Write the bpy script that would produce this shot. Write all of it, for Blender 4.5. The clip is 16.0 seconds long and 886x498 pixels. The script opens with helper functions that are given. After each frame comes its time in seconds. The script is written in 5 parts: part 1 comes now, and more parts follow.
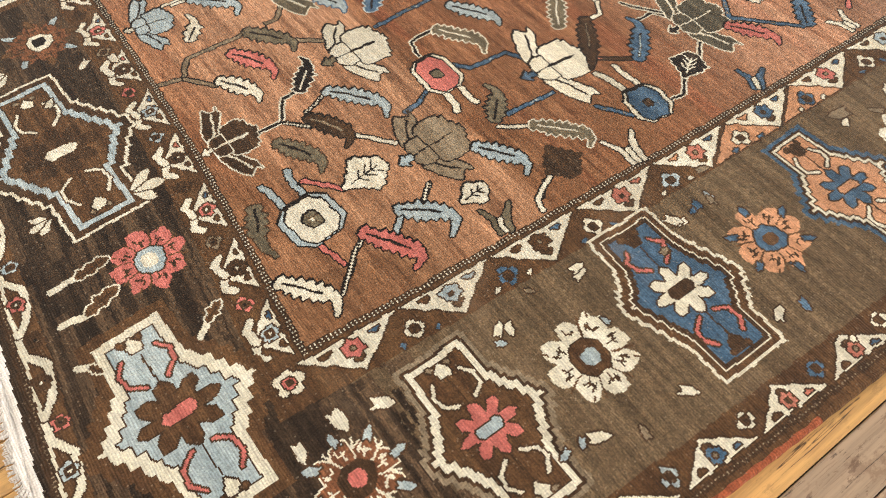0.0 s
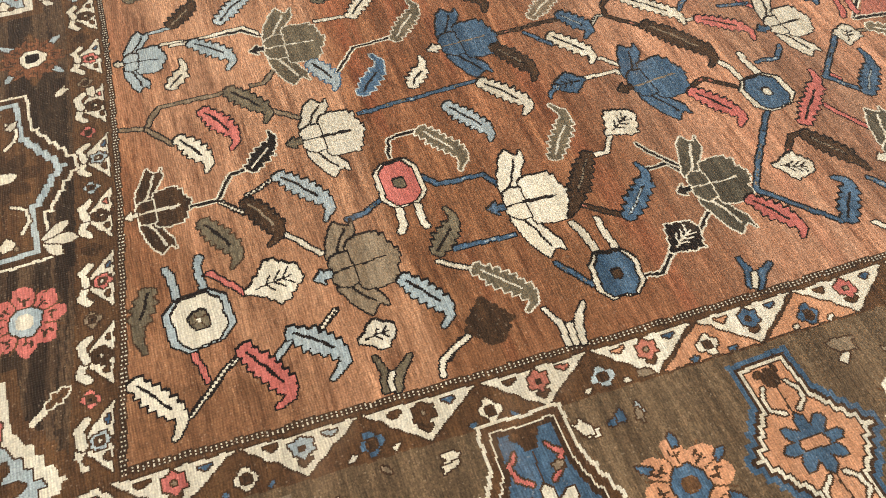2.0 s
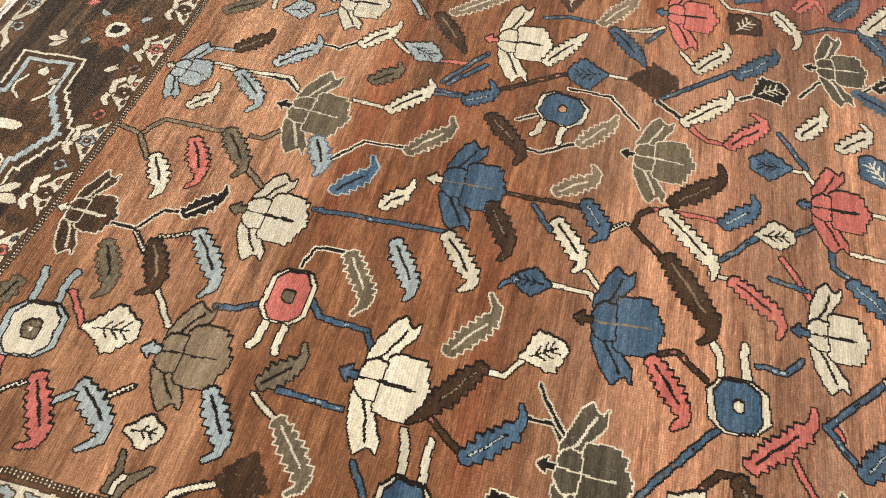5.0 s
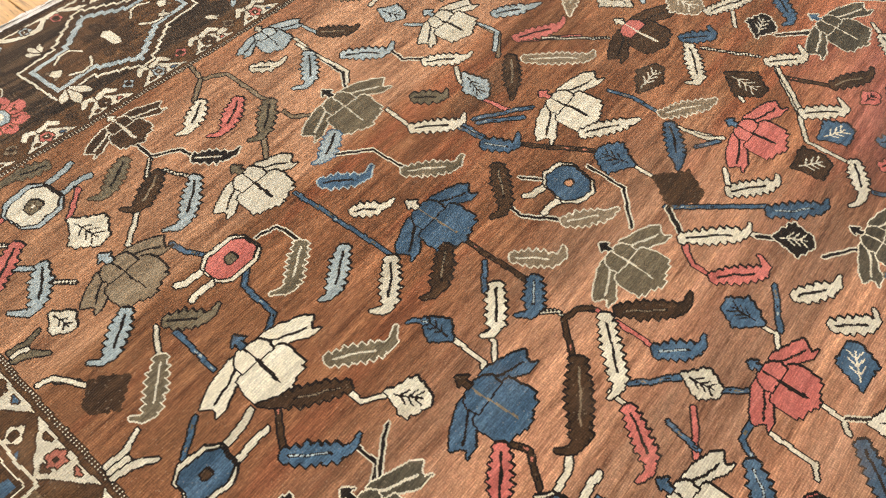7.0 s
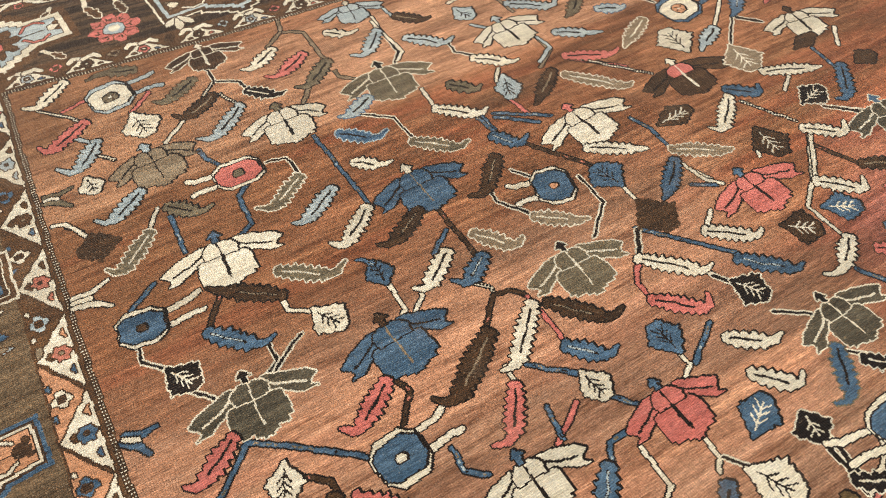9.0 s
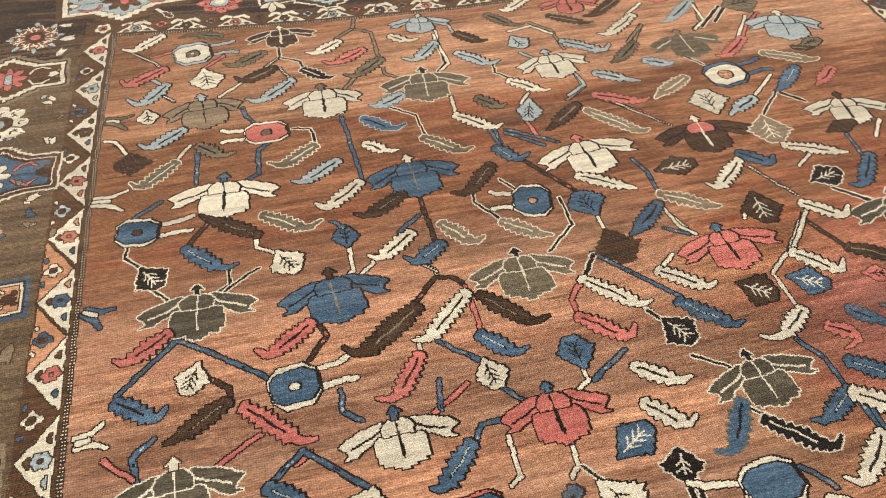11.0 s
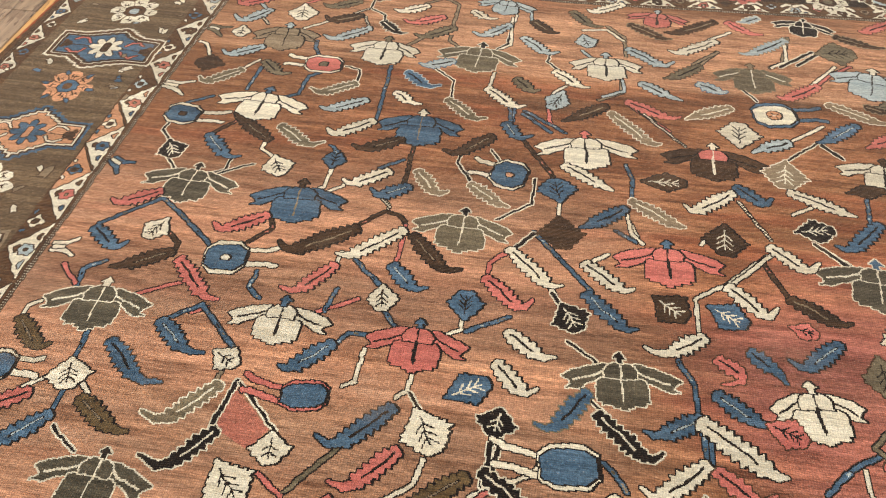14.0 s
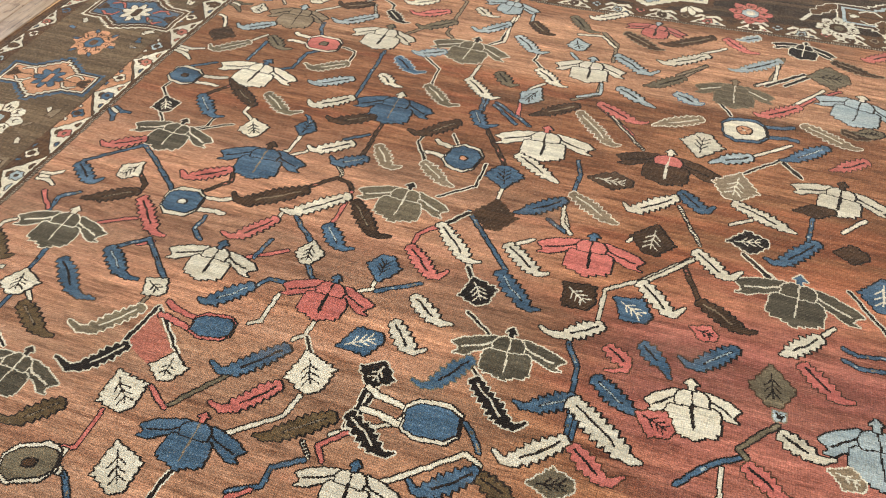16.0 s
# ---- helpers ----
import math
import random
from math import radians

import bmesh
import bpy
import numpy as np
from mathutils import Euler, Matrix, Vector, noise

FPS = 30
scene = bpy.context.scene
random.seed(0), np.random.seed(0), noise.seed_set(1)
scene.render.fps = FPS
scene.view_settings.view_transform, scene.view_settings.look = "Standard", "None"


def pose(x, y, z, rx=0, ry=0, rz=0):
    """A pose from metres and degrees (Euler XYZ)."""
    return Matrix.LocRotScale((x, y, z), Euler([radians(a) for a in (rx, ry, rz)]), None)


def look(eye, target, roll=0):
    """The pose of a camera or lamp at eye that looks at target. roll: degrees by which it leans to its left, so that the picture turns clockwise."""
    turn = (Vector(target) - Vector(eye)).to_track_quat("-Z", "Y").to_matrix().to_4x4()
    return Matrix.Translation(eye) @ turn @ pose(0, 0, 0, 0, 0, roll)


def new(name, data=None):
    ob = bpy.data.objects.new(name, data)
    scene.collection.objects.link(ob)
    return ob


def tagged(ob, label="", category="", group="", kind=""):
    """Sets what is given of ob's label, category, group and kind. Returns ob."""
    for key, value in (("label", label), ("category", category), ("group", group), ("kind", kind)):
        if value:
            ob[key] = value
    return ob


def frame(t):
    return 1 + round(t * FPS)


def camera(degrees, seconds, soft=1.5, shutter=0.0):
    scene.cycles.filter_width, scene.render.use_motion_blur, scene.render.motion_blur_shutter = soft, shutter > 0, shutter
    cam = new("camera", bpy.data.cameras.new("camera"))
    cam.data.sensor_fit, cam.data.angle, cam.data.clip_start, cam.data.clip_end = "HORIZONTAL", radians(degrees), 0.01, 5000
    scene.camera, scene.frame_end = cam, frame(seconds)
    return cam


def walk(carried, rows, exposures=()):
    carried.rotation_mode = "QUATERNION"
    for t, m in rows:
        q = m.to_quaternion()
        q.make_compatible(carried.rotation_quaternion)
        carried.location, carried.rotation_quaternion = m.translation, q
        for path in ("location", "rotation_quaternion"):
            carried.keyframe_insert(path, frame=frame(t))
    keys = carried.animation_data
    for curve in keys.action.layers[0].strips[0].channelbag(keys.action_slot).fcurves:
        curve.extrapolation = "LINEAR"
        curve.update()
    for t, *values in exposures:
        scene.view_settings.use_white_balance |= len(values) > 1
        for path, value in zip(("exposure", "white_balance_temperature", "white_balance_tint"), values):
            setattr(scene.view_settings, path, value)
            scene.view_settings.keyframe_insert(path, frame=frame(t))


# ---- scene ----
cam = camera(57.9, 16.0, 1.12)
PATH = [
    (0, (-0.184, -0.623, 1.177), (0.507, 0.298, -0.459), 0.3),
    (0.5, (-0.064, -0.587, 1.187), (0.559, 0.383, -0.447), 0.5),
    (1, (0.095, -0.505, 1.156), (0.648, 0.507, -0.478), 0.6),
    (1.5, (0.21, -0.499, 1.151), (0.687, 0.55, -0.484), 0.5),
    (2, (0.304, -0.55, 1.187), (0.706, 0.532, -0.446), 0.7),
    (2.5, (0.403, -0.564, 1.229), (0.72, 0.545, -0.405), 0.8),
    (3, (0.523, -0.481, 1.216), (0.753, 0.657, -0.413), 1.2),
    (3.5, (0.643, -0.386, 1.209), (0.765, 0.769, -0.42), 1.4),
    (4, (0.767, -0.376, 1.194), (0.774, 0.787, -0.433), 1.6),
    (4.5, (0.894, -0.361, 1.218), (0.778, 0.796, -0.409), 1.9),
    (4.7, (0.934, -0.331, 1.229), (0.767, 0.82, -0.398), 1.9),
    (6.8, (1.421, -0.084, 1.344), (0.759, 0.843, -0.3), 1.7),
    (7, (1.452, -0.037, 1.344), (0.747, 0.862, -0.297), 1.5),
    (7.5, (1.524, 0.088, 1.31), (0.712, 0.921, -0.317), 0.8),
    (8, (1.628, 0.119, 1.317), (0.728, 0.888, -0.295), 0.6),
    (8.5, (1.79, 0.114, 1.328), (0.806, 0.825, -0.261), 0.4),
    (8.7, (1.848, 0.116, 1.347), (0.831, 0.804, -0.233), 0.3),
    (10.8, (2.219, 0.424, 1.34), (0.915, 0.798, -0.129), 0.6),
    (11, (2.281, 0.444, 1.349), (0.965, 0.783, -0.119), 0.7),
    (11.5, (2.332, 0.519, 1.342), (0.993, 0.768, -0.122), 0.7),
    (12, (2.277, 0.651, 1.337), (0.923, 0.804, -0.128), 0.8),
    (12.5, (2.268, 0.74, 1.326), (0.908, 0.79, -0.139), 0.7),
    (13, (2.357, 0.819, 1.358), (0.992, 0.771, -0.102), 0.5),
    (13.5, (2.49, 0.946, 1.364), (1.123, 0.814, -0.089), 0.5),
    (14, (2.536, 1.07, 1.372), (1.177, 0.861, -0.081), 0.4),
    (14.5, (2.462, 1.21, 1.349), (1.111, 0.926, -0.097), 0.3),
    (15, (2.405, 1.318, 1.316), (1.064, 0.969, -0.125), 0.4),
    (15.5, (2.442, 1.393, 1.331), (1.11, 0.986, -0.104), 0.2),
    (16, (2.587, 1.496, 1.363), (1.255, 1.039, -0.057), -0.1),
]
walk(cam, [(t, look(eye, target, roll)) for t, eye, target, roll in PATH],
     [(0, 0.0, 6500, 10), (14, 0.0, 6500, 10), (15, 0.0, 6230, 7), (16, 0.0, 6150, 7)])

# ---- world and light ----
world = bpy.data.worlds.new("sky")
scene.world = world
world.use_nodes = True
wn = world.node_tree
sky = wn.nodes.new("ShaderNodeTexSky")
sky.sky_type, sky.sun_disc = "NISHITA", False
sky.sun_elevation, sky.sun_rotation = radians(40), radians(200)
wn.links.new(sky.outputs[0], wn.nodes["Background"].inputs[0])
wn.nodes["Background"].inputs[1].default_value = 0.1


def added_light(name, at, target, width, height, watts, colour):
    lamp = bpy.data.lights.new(name, "AREA")
    lamp.shape, lamp.size, lamp.size_y, lamp.energy, lamp.color = "RECTANGLE", width, height, watts, colour
    ob = new(name, lamp)
    ob.matrix_world = look(at, target)
    return ob


ROOM = (-3.2, 6.4, -3.0, 5.0, 3.0)          # x0, x1, y0, y1, height
LAMP_TINT = (1.0, 0.975, 0.94)
# area lamps added at four unseen walls, balanced to light the rug evenly
added_light("unseen_area_light", (-3.12, 1.2, 1.65), (0, 1.2, 1.2), 4.6, 2.1, 128, LAMP_TINT)
added_light("unseen_area_light", (1.0, -2.92, 1.65), (1.0, 0, 1.2), 4.6, 2.1, 90, LAMP_TINT)
added_light("unseen_area_light", (6.32, 1.2, 1.65), (3.0, 1.2, 1.2), 4.6, 2.1, 142, LAMP_TINT)
added_light("unseen_area_light", (1.0, 4.92, 1.65), (1.0, 2.0, 1.2), 4.6, 2.1, 68, LAMP_TINT)
scene.view_settings.exposure = 0.0


# ---- materials ----
def srgb(r, g, b):
    return tuple((c / 255 / 12.92 if c / 255 <= 0.04045 else ((c / 255 + 0.055) / 1.055) ** 2.4) for c in (r, g, b))


class Nodes:
    """A short hand for node trees."""

    def __init__(self, name):
        self.mat = bpy.data.materials.new(name)
        self.mat.use_nodes = True
        self.tree = self.mat.node_tree
        self.shader = self.tree.nodes["Principled BSDF"]
        self.place = self.tree.nodes.new("ShaderNodeTexCoord").outputs["Object"]

    def put(self, socket, value):
        if isinstance(value, bpy.types.NodeSocket):
            self.tree.links.new(value, socket)
        else:
            socket.default_value = value

    def math(self, op, a, b=0.0, c=0.0, clamp=False):
        n = self.tree.nodes.new("ShaderNodeMath")
        n.operation, n.use_clamp = op, clamp
        for k, v in enumerate((a, b, c)):
            self.put(n.inputs[k], v)
        return n.outputs[0]

    def scaled(self, x, y, z=1.0, turn=0.0):
        n = self.tree.nodes.new("ShaderNodeMapping")
        self.put(n.inputs["Vector"], self.place)
        n.inputs["Scale"].default_value = (x, y, z)
        n.inputs["Rotation"].default_value = (0, 0, turn)
        return n.outputs[0]

    def noise(self, vector, scale=1.0, detail=2.0, rough=0.5):
        n = self.tree.nodes.new("ShaderNodeTexNoise")
        self.put(n.inputs["Vector"], vector)
        n.inputs["Scale"].default_value, n.inputs["Detail"].default_value, n.inputs["Roughness"].default_value = scale, detail, rough
        return n.outputs["Fac"]

    def span(self, value, a, b, lo=0.0, hi=1.0):
        n = self.tree.nodes.new("ShaderNodeMapRange")
        n.interpolation_type = "SMOOTHSTEP"
        for k, v in enumerate((value, a, b, lo, hi)):
            self.put(n.inputs[k], v)
        return n.outputs[0]

    def mix(self, fac, a, b, kind="MIX"):
        n = self.tree.nodes.new("ShaderNodeMix")
        n.data_type, n.blend_type = "RGBA", kind
        self.put(n.inputs[0], fac)
        for socket, v in ((n.inputs[6], a), (n.inputs[7], b)):
            self.put(socket, (*v, 1) if isinstance(v, tuple) and len(v) == 3 else v)
        return n.outputs[2]

    def grey(self, value):
        n = self.tree.nodes.new("ShaderNodeCombineColor")
        for k in range(3):
            self.put(n.inputs[k], value)
        return n.outputs[0]

    def axes(self):
        n = self.tree.nodes.new("ShaderNodeSeparateXYZ")
        self.put(n.inputs[0], self.place)
        return n.outputs

    def bump(self, height, strength, distance):
        n = self.tree.nodes.new("ShaderNodeBump")
        n.inputs["Strength"].default_value, n.inputs["Distance"].default_value = strength, distance
        self.put(n.inputs["Height"], height)
        self.put(self.shader.inputs["Normal"], n.outputs[0])


KNOT = 0.0026
WEAVE = 0.0046


def wool(name, rgb, other=None, spread=0.3, field=False):
    """Knotted pile: streaks of uneven dye run with the weft (along y), every knot a little different, rows of knots in relief."""
    m = Nodes(name)
    base = srgb(*rgb)
    other = srgb(*(other or [max(0, c * 0.86 - 3) for c in rgb]))
    streak = m.noise(m.scaled(26, 3.4), 1.0, 6.0, 0.68)
    colour = m.mix(m.span(streak, 0.34, 0.68), other, base)
    x, y, _ = m.axes()
    if field:
        wander = m.math("MULTIPLY_ADD", m.noise(m.scaled(3.0, 0.7), 1.0, 2.0), 0.30, -0.15)
        row = m.math("ADD", x, wander)
        # broad bands where a new lot of dyed wool was taken up
        broad = m.noise(m.scaled(13.0, 1.0), 1.0, 7.0, 0.76)
        colour = m.mix(m.span(broad, 0.51, 0.55, 0.0, 0.60), colour, srgb(184, 131, 93))
        colour = m.mix(m.span(broad, 0.47, 0.43, 0.0, 0.60), colour, srgb(112, 76, 50))
        zone = m.noise(m.scaled(4.2, 1.3), 1.0, 3.0, 0.6)
        colour = m.mix(m.span(zone, 0.50, 0.62, 0.0, 0.58), colour, srgb(181, 125, 90))
        colour = m.mix(m.span(zone, 0.48, 0.38, 0.0, 0.55), colour, srgb(115, 80, 53))
        hot = m.noise(m.scaled(9.0, 0.8, 3.0), 1.0, 3.0, 0.6)
        colour = m.mix(m.span(hot, 0.54, 0.64, 0.0, 0.55), colour, srgb(159, 93, 63))
        peach = m.math("MULTIPLY", m.span(m.math("MULTIPLY_ADD", wander, 0.3, x), 0.545, 0.515), m.span(row, 0.05, 0.22))
        colour = m.mix(m.math("MULTIPLY", peach, 0.72), colour, srgb(193, 147, 114))
        corner = m.math("MULTIPLY", m.span(x, 0.34, 0.05), m.span(y, 0.42, 0.10))
        colour = m.mix(m.math("MULTIPLY", corner, 0.70), colour, srgb(166, 120, 88))
        edge = m.math("MULTIPLY_ADD", x, 0.2, m.math("MULTIPLY_ADD", wander, 0.12, y))
        patch = m.math("MULTIPLY", m.span(edge, 0.150, 0.125), m.span(x, 0.36, 0.24))
        colour = m.mix(m.math("MULTIPLY", patch, 0.72), colour, srgb(101, 70, 46))
        # paler, pinkish-grey ground towards larger x and smaller y
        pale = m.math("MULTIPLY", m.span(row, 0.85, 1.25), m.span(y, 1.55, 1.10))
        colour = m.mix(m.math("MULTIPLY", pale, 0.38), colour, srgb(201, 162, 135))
        dull = m.math("MULTIPLY", m.span(row, 1.05, 0.62), m.span(y, 0.66, 0.28))
        colour = m.mix(m.math("MULTIPLY", dull, 0.45), colour, srgb(138, 98, 67))
        dx = m.math("MULTIPLY", m.math("SUBTRACT", row, 1.54), 2.4)
        dy = m.math("MULTIPLY", m.math("SUBTRACT", y, 1.84), 1.9)
        far = m.math("SQRT", m.math("ADD", m.math("MULTIPLY", dx, dx), m.math("MULTIPLY", dy, dy)))
        colour = m.mix(m.span(far, 1.05, 0.45, 0.0, 0.64), colour, srgb(162, 99, 93))
        # long uneven streaks of single wefts, over all of these
        for lo, hi, tone in ((0.57, 1.08, (0.90, 0.88, 0.87)), (1.13, 1.36, (1.18, 1.15, 1.13)), (1.40, 1.50, (0.80, 0.78, 0.78)), (1.56, 1.74, (1.20, 1.14, 1.12))):
            within = m.math("MULTIPLY", m.span(row, lo - 0.025, lo + 0.025), m.span(row, hi + 0.03, hi - 0.03))
            colour = m.mix(within, colour, tone, "MULTIPLY")
        lot = m.noise(m.scaled(13, 1.4, 2.0), 1.0, 7.0, 0.76)
        colour = m.mix(m.span(lot, 0.52, 0.56, 0.0, 0.46), colour, (0.64, 0.61, 0.59), "MULTIPLY")
        colour = m.mix(m.span(lot, 0.47, 0.43, 0.0, 0.55), colour, (1.26, 1.28, 1.30), "MULTIPLY")
        short = m.noise(m.scaled(26, 3.2, 2.0), 1.0, 6.0, 0.74)
        colour = m.mix(m.span(short, 0.53, 0.60, 0.0, 0.7), colour, (0.68, 0.65, 0.63), "MULTIPLY")
        colour = m.mix(m.span(short, 0.46, 0.40, 0.0, 0.8), colour, (1.24, 1.27, 1.30), "MULTIPLY")
        broken = m.span(m.noise(m.scaled(18, 9), 1.0, 3.0, 0.6), 0.40, 0.62, 0.25, 1.0)
        band = m.noise(m.scaled(42, 2.4), 1.0, 6.0, 0.74)
        colour = m.mix(m.math("MULTIPLY", broken, m.span(band, 0.52, 0.57, 0.0, 0.85)), colour, (0.58, 0.52, 0.49), "MULTIPLY")
        colour = m.mix(m.math("MULTIPLY", broken, m.span(band, 0.48, 0.43, 0.0, 0.85)), colour, (1.36, 1.40, 1.40), "MULTIPLY")
        thin = m.noise(m.scaled(150, 13.0), 1.0, 5.0, 0.72)
        colour = m.mix(m.math("MULTIPLY", broken, m.span(thin, 0.52, 0.62, 0.0, 0.72)), colour, (0.60, 0.56, 0.53), "MULTIPLY")
        colour = m.mix(m.span(thin, 0.48, 0.38, 0.0, 0.55), colour, (1.38, 1.44, 1.48), "MULTIPLY")
        hair = m.noise(m.scaled(340, 48.0), 1.0, 2.0, 0.6)
        colour = m.mix(m.span(hair, 0.55, 0.70, 0.0, 0.55), colour, (0.62, 0.58, 0.56), "MULTIPLY")
        colour = m.mix(m.span(hair, 0.45, 0.32, 0.0, 0.6), colour, (1.34, 1.38, 1.42), "MULTIPLY")
    fine = m.noise(m.scaled(300, 70), 1.0, 3.0, 0.7)
    colour = m.mix(1.0, colour, m.grey(m.span(fine, 0.30, 0.70, 1.0 - spread * 0.75, 1.0 + spread * 0.65)), "MULTIPLY")
    if not field:
        weft = m.noise(m.scaled(75, 1.8), 1.0, 4.0, 0.7)
        colour = m.mix(1.0, colour, m.grey(m.span(weft, 0.38, 0.62, 1.0 - spread * 0.6, 1.0 + spread * 0.5)), "MULTIPLY")
        info = m.tree.nodes.new("ShaderNodeObjectInfo").outputs["Random"]
        colour = m.mix(1.0, colour, m.grey(m.math("MULTIPLY_ADD", info, 0.22, 0.90)), "MULTIPLY")
    knot = m.tree.nodes.new("ShaderNodeTexWhiteNoise")
    knot.noise_dimensions = "2D"
    flat = m.tree.nodes.new("ShaderNodeCombineXYZ")
    m.put(flat.inputs[0], m.math("FLOOR", m.math("DIVIDE", x, KNOT)))
    m.put(flat.inputs[1], m.math("FLOOR", m.math("DIVIDE", y, KNOT)))
    m.put(knot.inputs["Vector"], flat.outputs[0])
    colour = m.mix(1.0, colour, m.grey(m.span(knot.outputs["Value"], 0.0, 1.0, 1.0 - spread * 0.6, 1.0 + spread * 0.55)), "MULTIPLY")
    colour = m.mix(m.span(knot.outputs["Value"], 0.982, 0.992, 0.0, 0.16), colour, srgb(214, 196, 170))
    wear = m.noise(m.scaled(5, 4), 1.0, 4.0, 0.6)
    colour = m.mix(m.span(wear, 0.56, 0.78, 0.0, 0.16), colour, srgb(188, 160, 132))
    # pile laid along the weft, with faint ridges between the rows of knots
    sway = m.math("MULTIPLY", m.noise(m.scaled(11, 11), 1.0, 2.0), 26.0)
    rows = m.math("SINE", m.math("MULTIPLY_ADD", x, 2 * math.pi / WEAVE, sway))
    cols = m.math("SINE", m.math("MULTIPLY_ADD", y, 2 * math.pi / WEAVE, sway))
    relief = m.math("MULTIPLY_ADD", rows, 0.55, m.math("MULTIPLY", cols, 0.30))
    relief = m.math("ADD", relief, m.math("MULTIPLY", m.noise(m.scaled(420, 130), 1.0, 2.0), 2.2))
    m.bump(relief, 0.75, 0.0011)
    # shade between the knots and light on row crests, put into the colour
    gap_shade = m.math("MAXIMUM", m.span(rows, -0.35, -0.95), m.span(cols, -0.35, -0.95))
    colour = m.mix(m.math("MULTIPLY", gap_shade, 0.36 if field else 0.22), colour, (0.42, 0.36, 0.34), "MULTIPLY")
    crest_light = m.span(rows, 0.45, 1.0, 0.0, 0.3 if field else 0.2)
    colour = m.mix(crest_light, colour, (1.30, 1.32, 1.34), "MULTIPLY")
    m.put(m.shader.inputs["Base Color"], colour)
    m.shader.inputs["Roughness"].default_value = 0.92
    m.shader.inputs["Specular IOR Level"].default_value = 0.12
    m.shader.inputs["Sheen Weight"].default_value = 0.10
    m.shader.inputs["Sheen Roughness"].default_value = 0.55
    m.shader.inputs["Sheen Tint"].default_value = (1.0, 0.9, 0.8, 1)
    return m.mat


DYES = {
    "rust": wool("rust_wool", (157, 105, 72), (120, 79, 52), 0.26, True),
    "cream": wool("ivory_wool", (228, 223, 203), (208, 201, 178), 0.2),
    "black": wool("black_brown_wool", (30, 22, 19), (20, 15, 13), 0.4),
    "blue": wool("indigo_wool", (84, 112, 136), (56, 84, 108), 0.34),
    "lblue": wool("pale_blue_wool", (178, 190, 190), (152, 168, 172), 0.24),
    "pink": wool("madder_pink_wool", (204, 120, 110), (180, 99, 90), 0.26),
    "olive": wool("grey_olive_wool", (122, 112, 90), (98, 89, 71), 0.34),
    "umber": wool("umber_wool", (81, 58, 38), (56, 40, 27), 0.36),
    "stone": wool("faded_grey_wool", (146, 131, 108), (124, 108, 86), 0.3),
    "taupe": wool("taupe_wool", (116, 97, 73), (92, 75, 55), 0.42),
    "dusk": wool("dark_brown_wool", (68, 53, 39), (38, 28, 21), 0.44),
    "orange": wool("apricot_wool", (208, 156, 120), (188, 136, 100), 0.26),
    "white": wool("white_cotton", (244, 240, 234), (232, 227, 220), 0.1),
    "rose": wool("rose_wool", (192, 124, 104), (172, 104, 88), 0.34),
    "slate": wool("slate_wool", (98, 92, 76), (70, 65, 53), 0.36),
    "tan": wool("tan_wool", (132, 86, 58), (104, 66, 45), 0.36),
    "mocha": wool("mocha_wool", (98, 78, 58), (70, 53, 39), 0.44),
    "khaki": wool("olive_brown_wool", (108, 89, 60), (84, 67, 43), 0.36),
    "brown": wool("red_brown_wool", (104, 75, 48), (78, 54, 35), 0.36),
}
ORDER = list(DYES)


def timber(name, tone, worn_tone, patchy=False):
    m = Nodes(name)
    info = m.tree.nodes.new("ShaderNodeObjectInfo").outputs["Random"]
    shift = m.tree.nodes.new("ShaderNodeVectorMath")
    shift.operation = "ADD"
    m.put(shift.inputs[0], m.place)
    offset = m.tree.nodes.new("ShaderNodeCombineXYZ")
    m.put(offset.inputs[0], m.math("MULTIPLY", info, 37.0))
    m.put(offset.inputs[1], m.math("MULTIPLY", info, 19.0))
    m.put(shift.inputs[1], offset.outputs[0])
    m.place = shift.outputs[0]
    grain = m.noise(m.scaled(3, 70), 1.0, 5.0, 0.65)
    pores = m.noise(m.scaled(14, 420), 1.0, 2.0, 0.6)
    worn = m.noise(m.scaled(5, 11), 1.0, 4.0, 0.6)
    blotch = m.noise(m.scaled(9, 16), 1.0, 6.0, 0.68)
    scuff = m.noise(m.scaled(18, 45), 1.0, 6.0, 0.72)
    colour = m.mix(m.span(grain, 0.35, 0.65), srgb(*[c * 0.84 for c in tone]), srgb(*tone))
    colour = m.mix(m.span(blotch, 0.50, 0.58, 0.0, 0.75 if patchy else 0.22), colour, srgb(*worn_tone))
    colour = m.mix(m.span(scuff, 0.56, 0.62, 0.0, 0.6 if patchy else 0.25), colour, srgb(84, 58, 40))
    colour = m.mix(m.span(pores, 0.58, 0.70, 0.0, 0.3), colour, srgb(96, 66, 42))
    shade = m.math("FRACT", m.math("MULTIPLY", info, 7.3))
    colour = m.mix(1.0, colour, m.grey(m.math("MULTIPLY_ADD", shade, 0.34, 0.80)), "MULTIPLY")
    crack = m.math("ABSOLUTE", m.math("SUBTRACT", m.noise(m.scaled(1.3, 34), 1.0, 3.0, 0.55), 0.5))
    colour = m.mix(m.math("MULTIPLY", m.span(crack, 0.010, 0.003), m.span(blotch, 0.46, 0.54, 0.0, 0.9)), colour, srgb(44, 30, 20))
    m.put(m.shader.inputs["Base Color"], colour)
    m.put(m.shader.inputs["Roughness"], m.span(worn, 0.3, 0.7, 0.38, 0.62))
    m.bump(m.math("ADD", grain, pores), 0.35, 0.0012)
    return m.mat


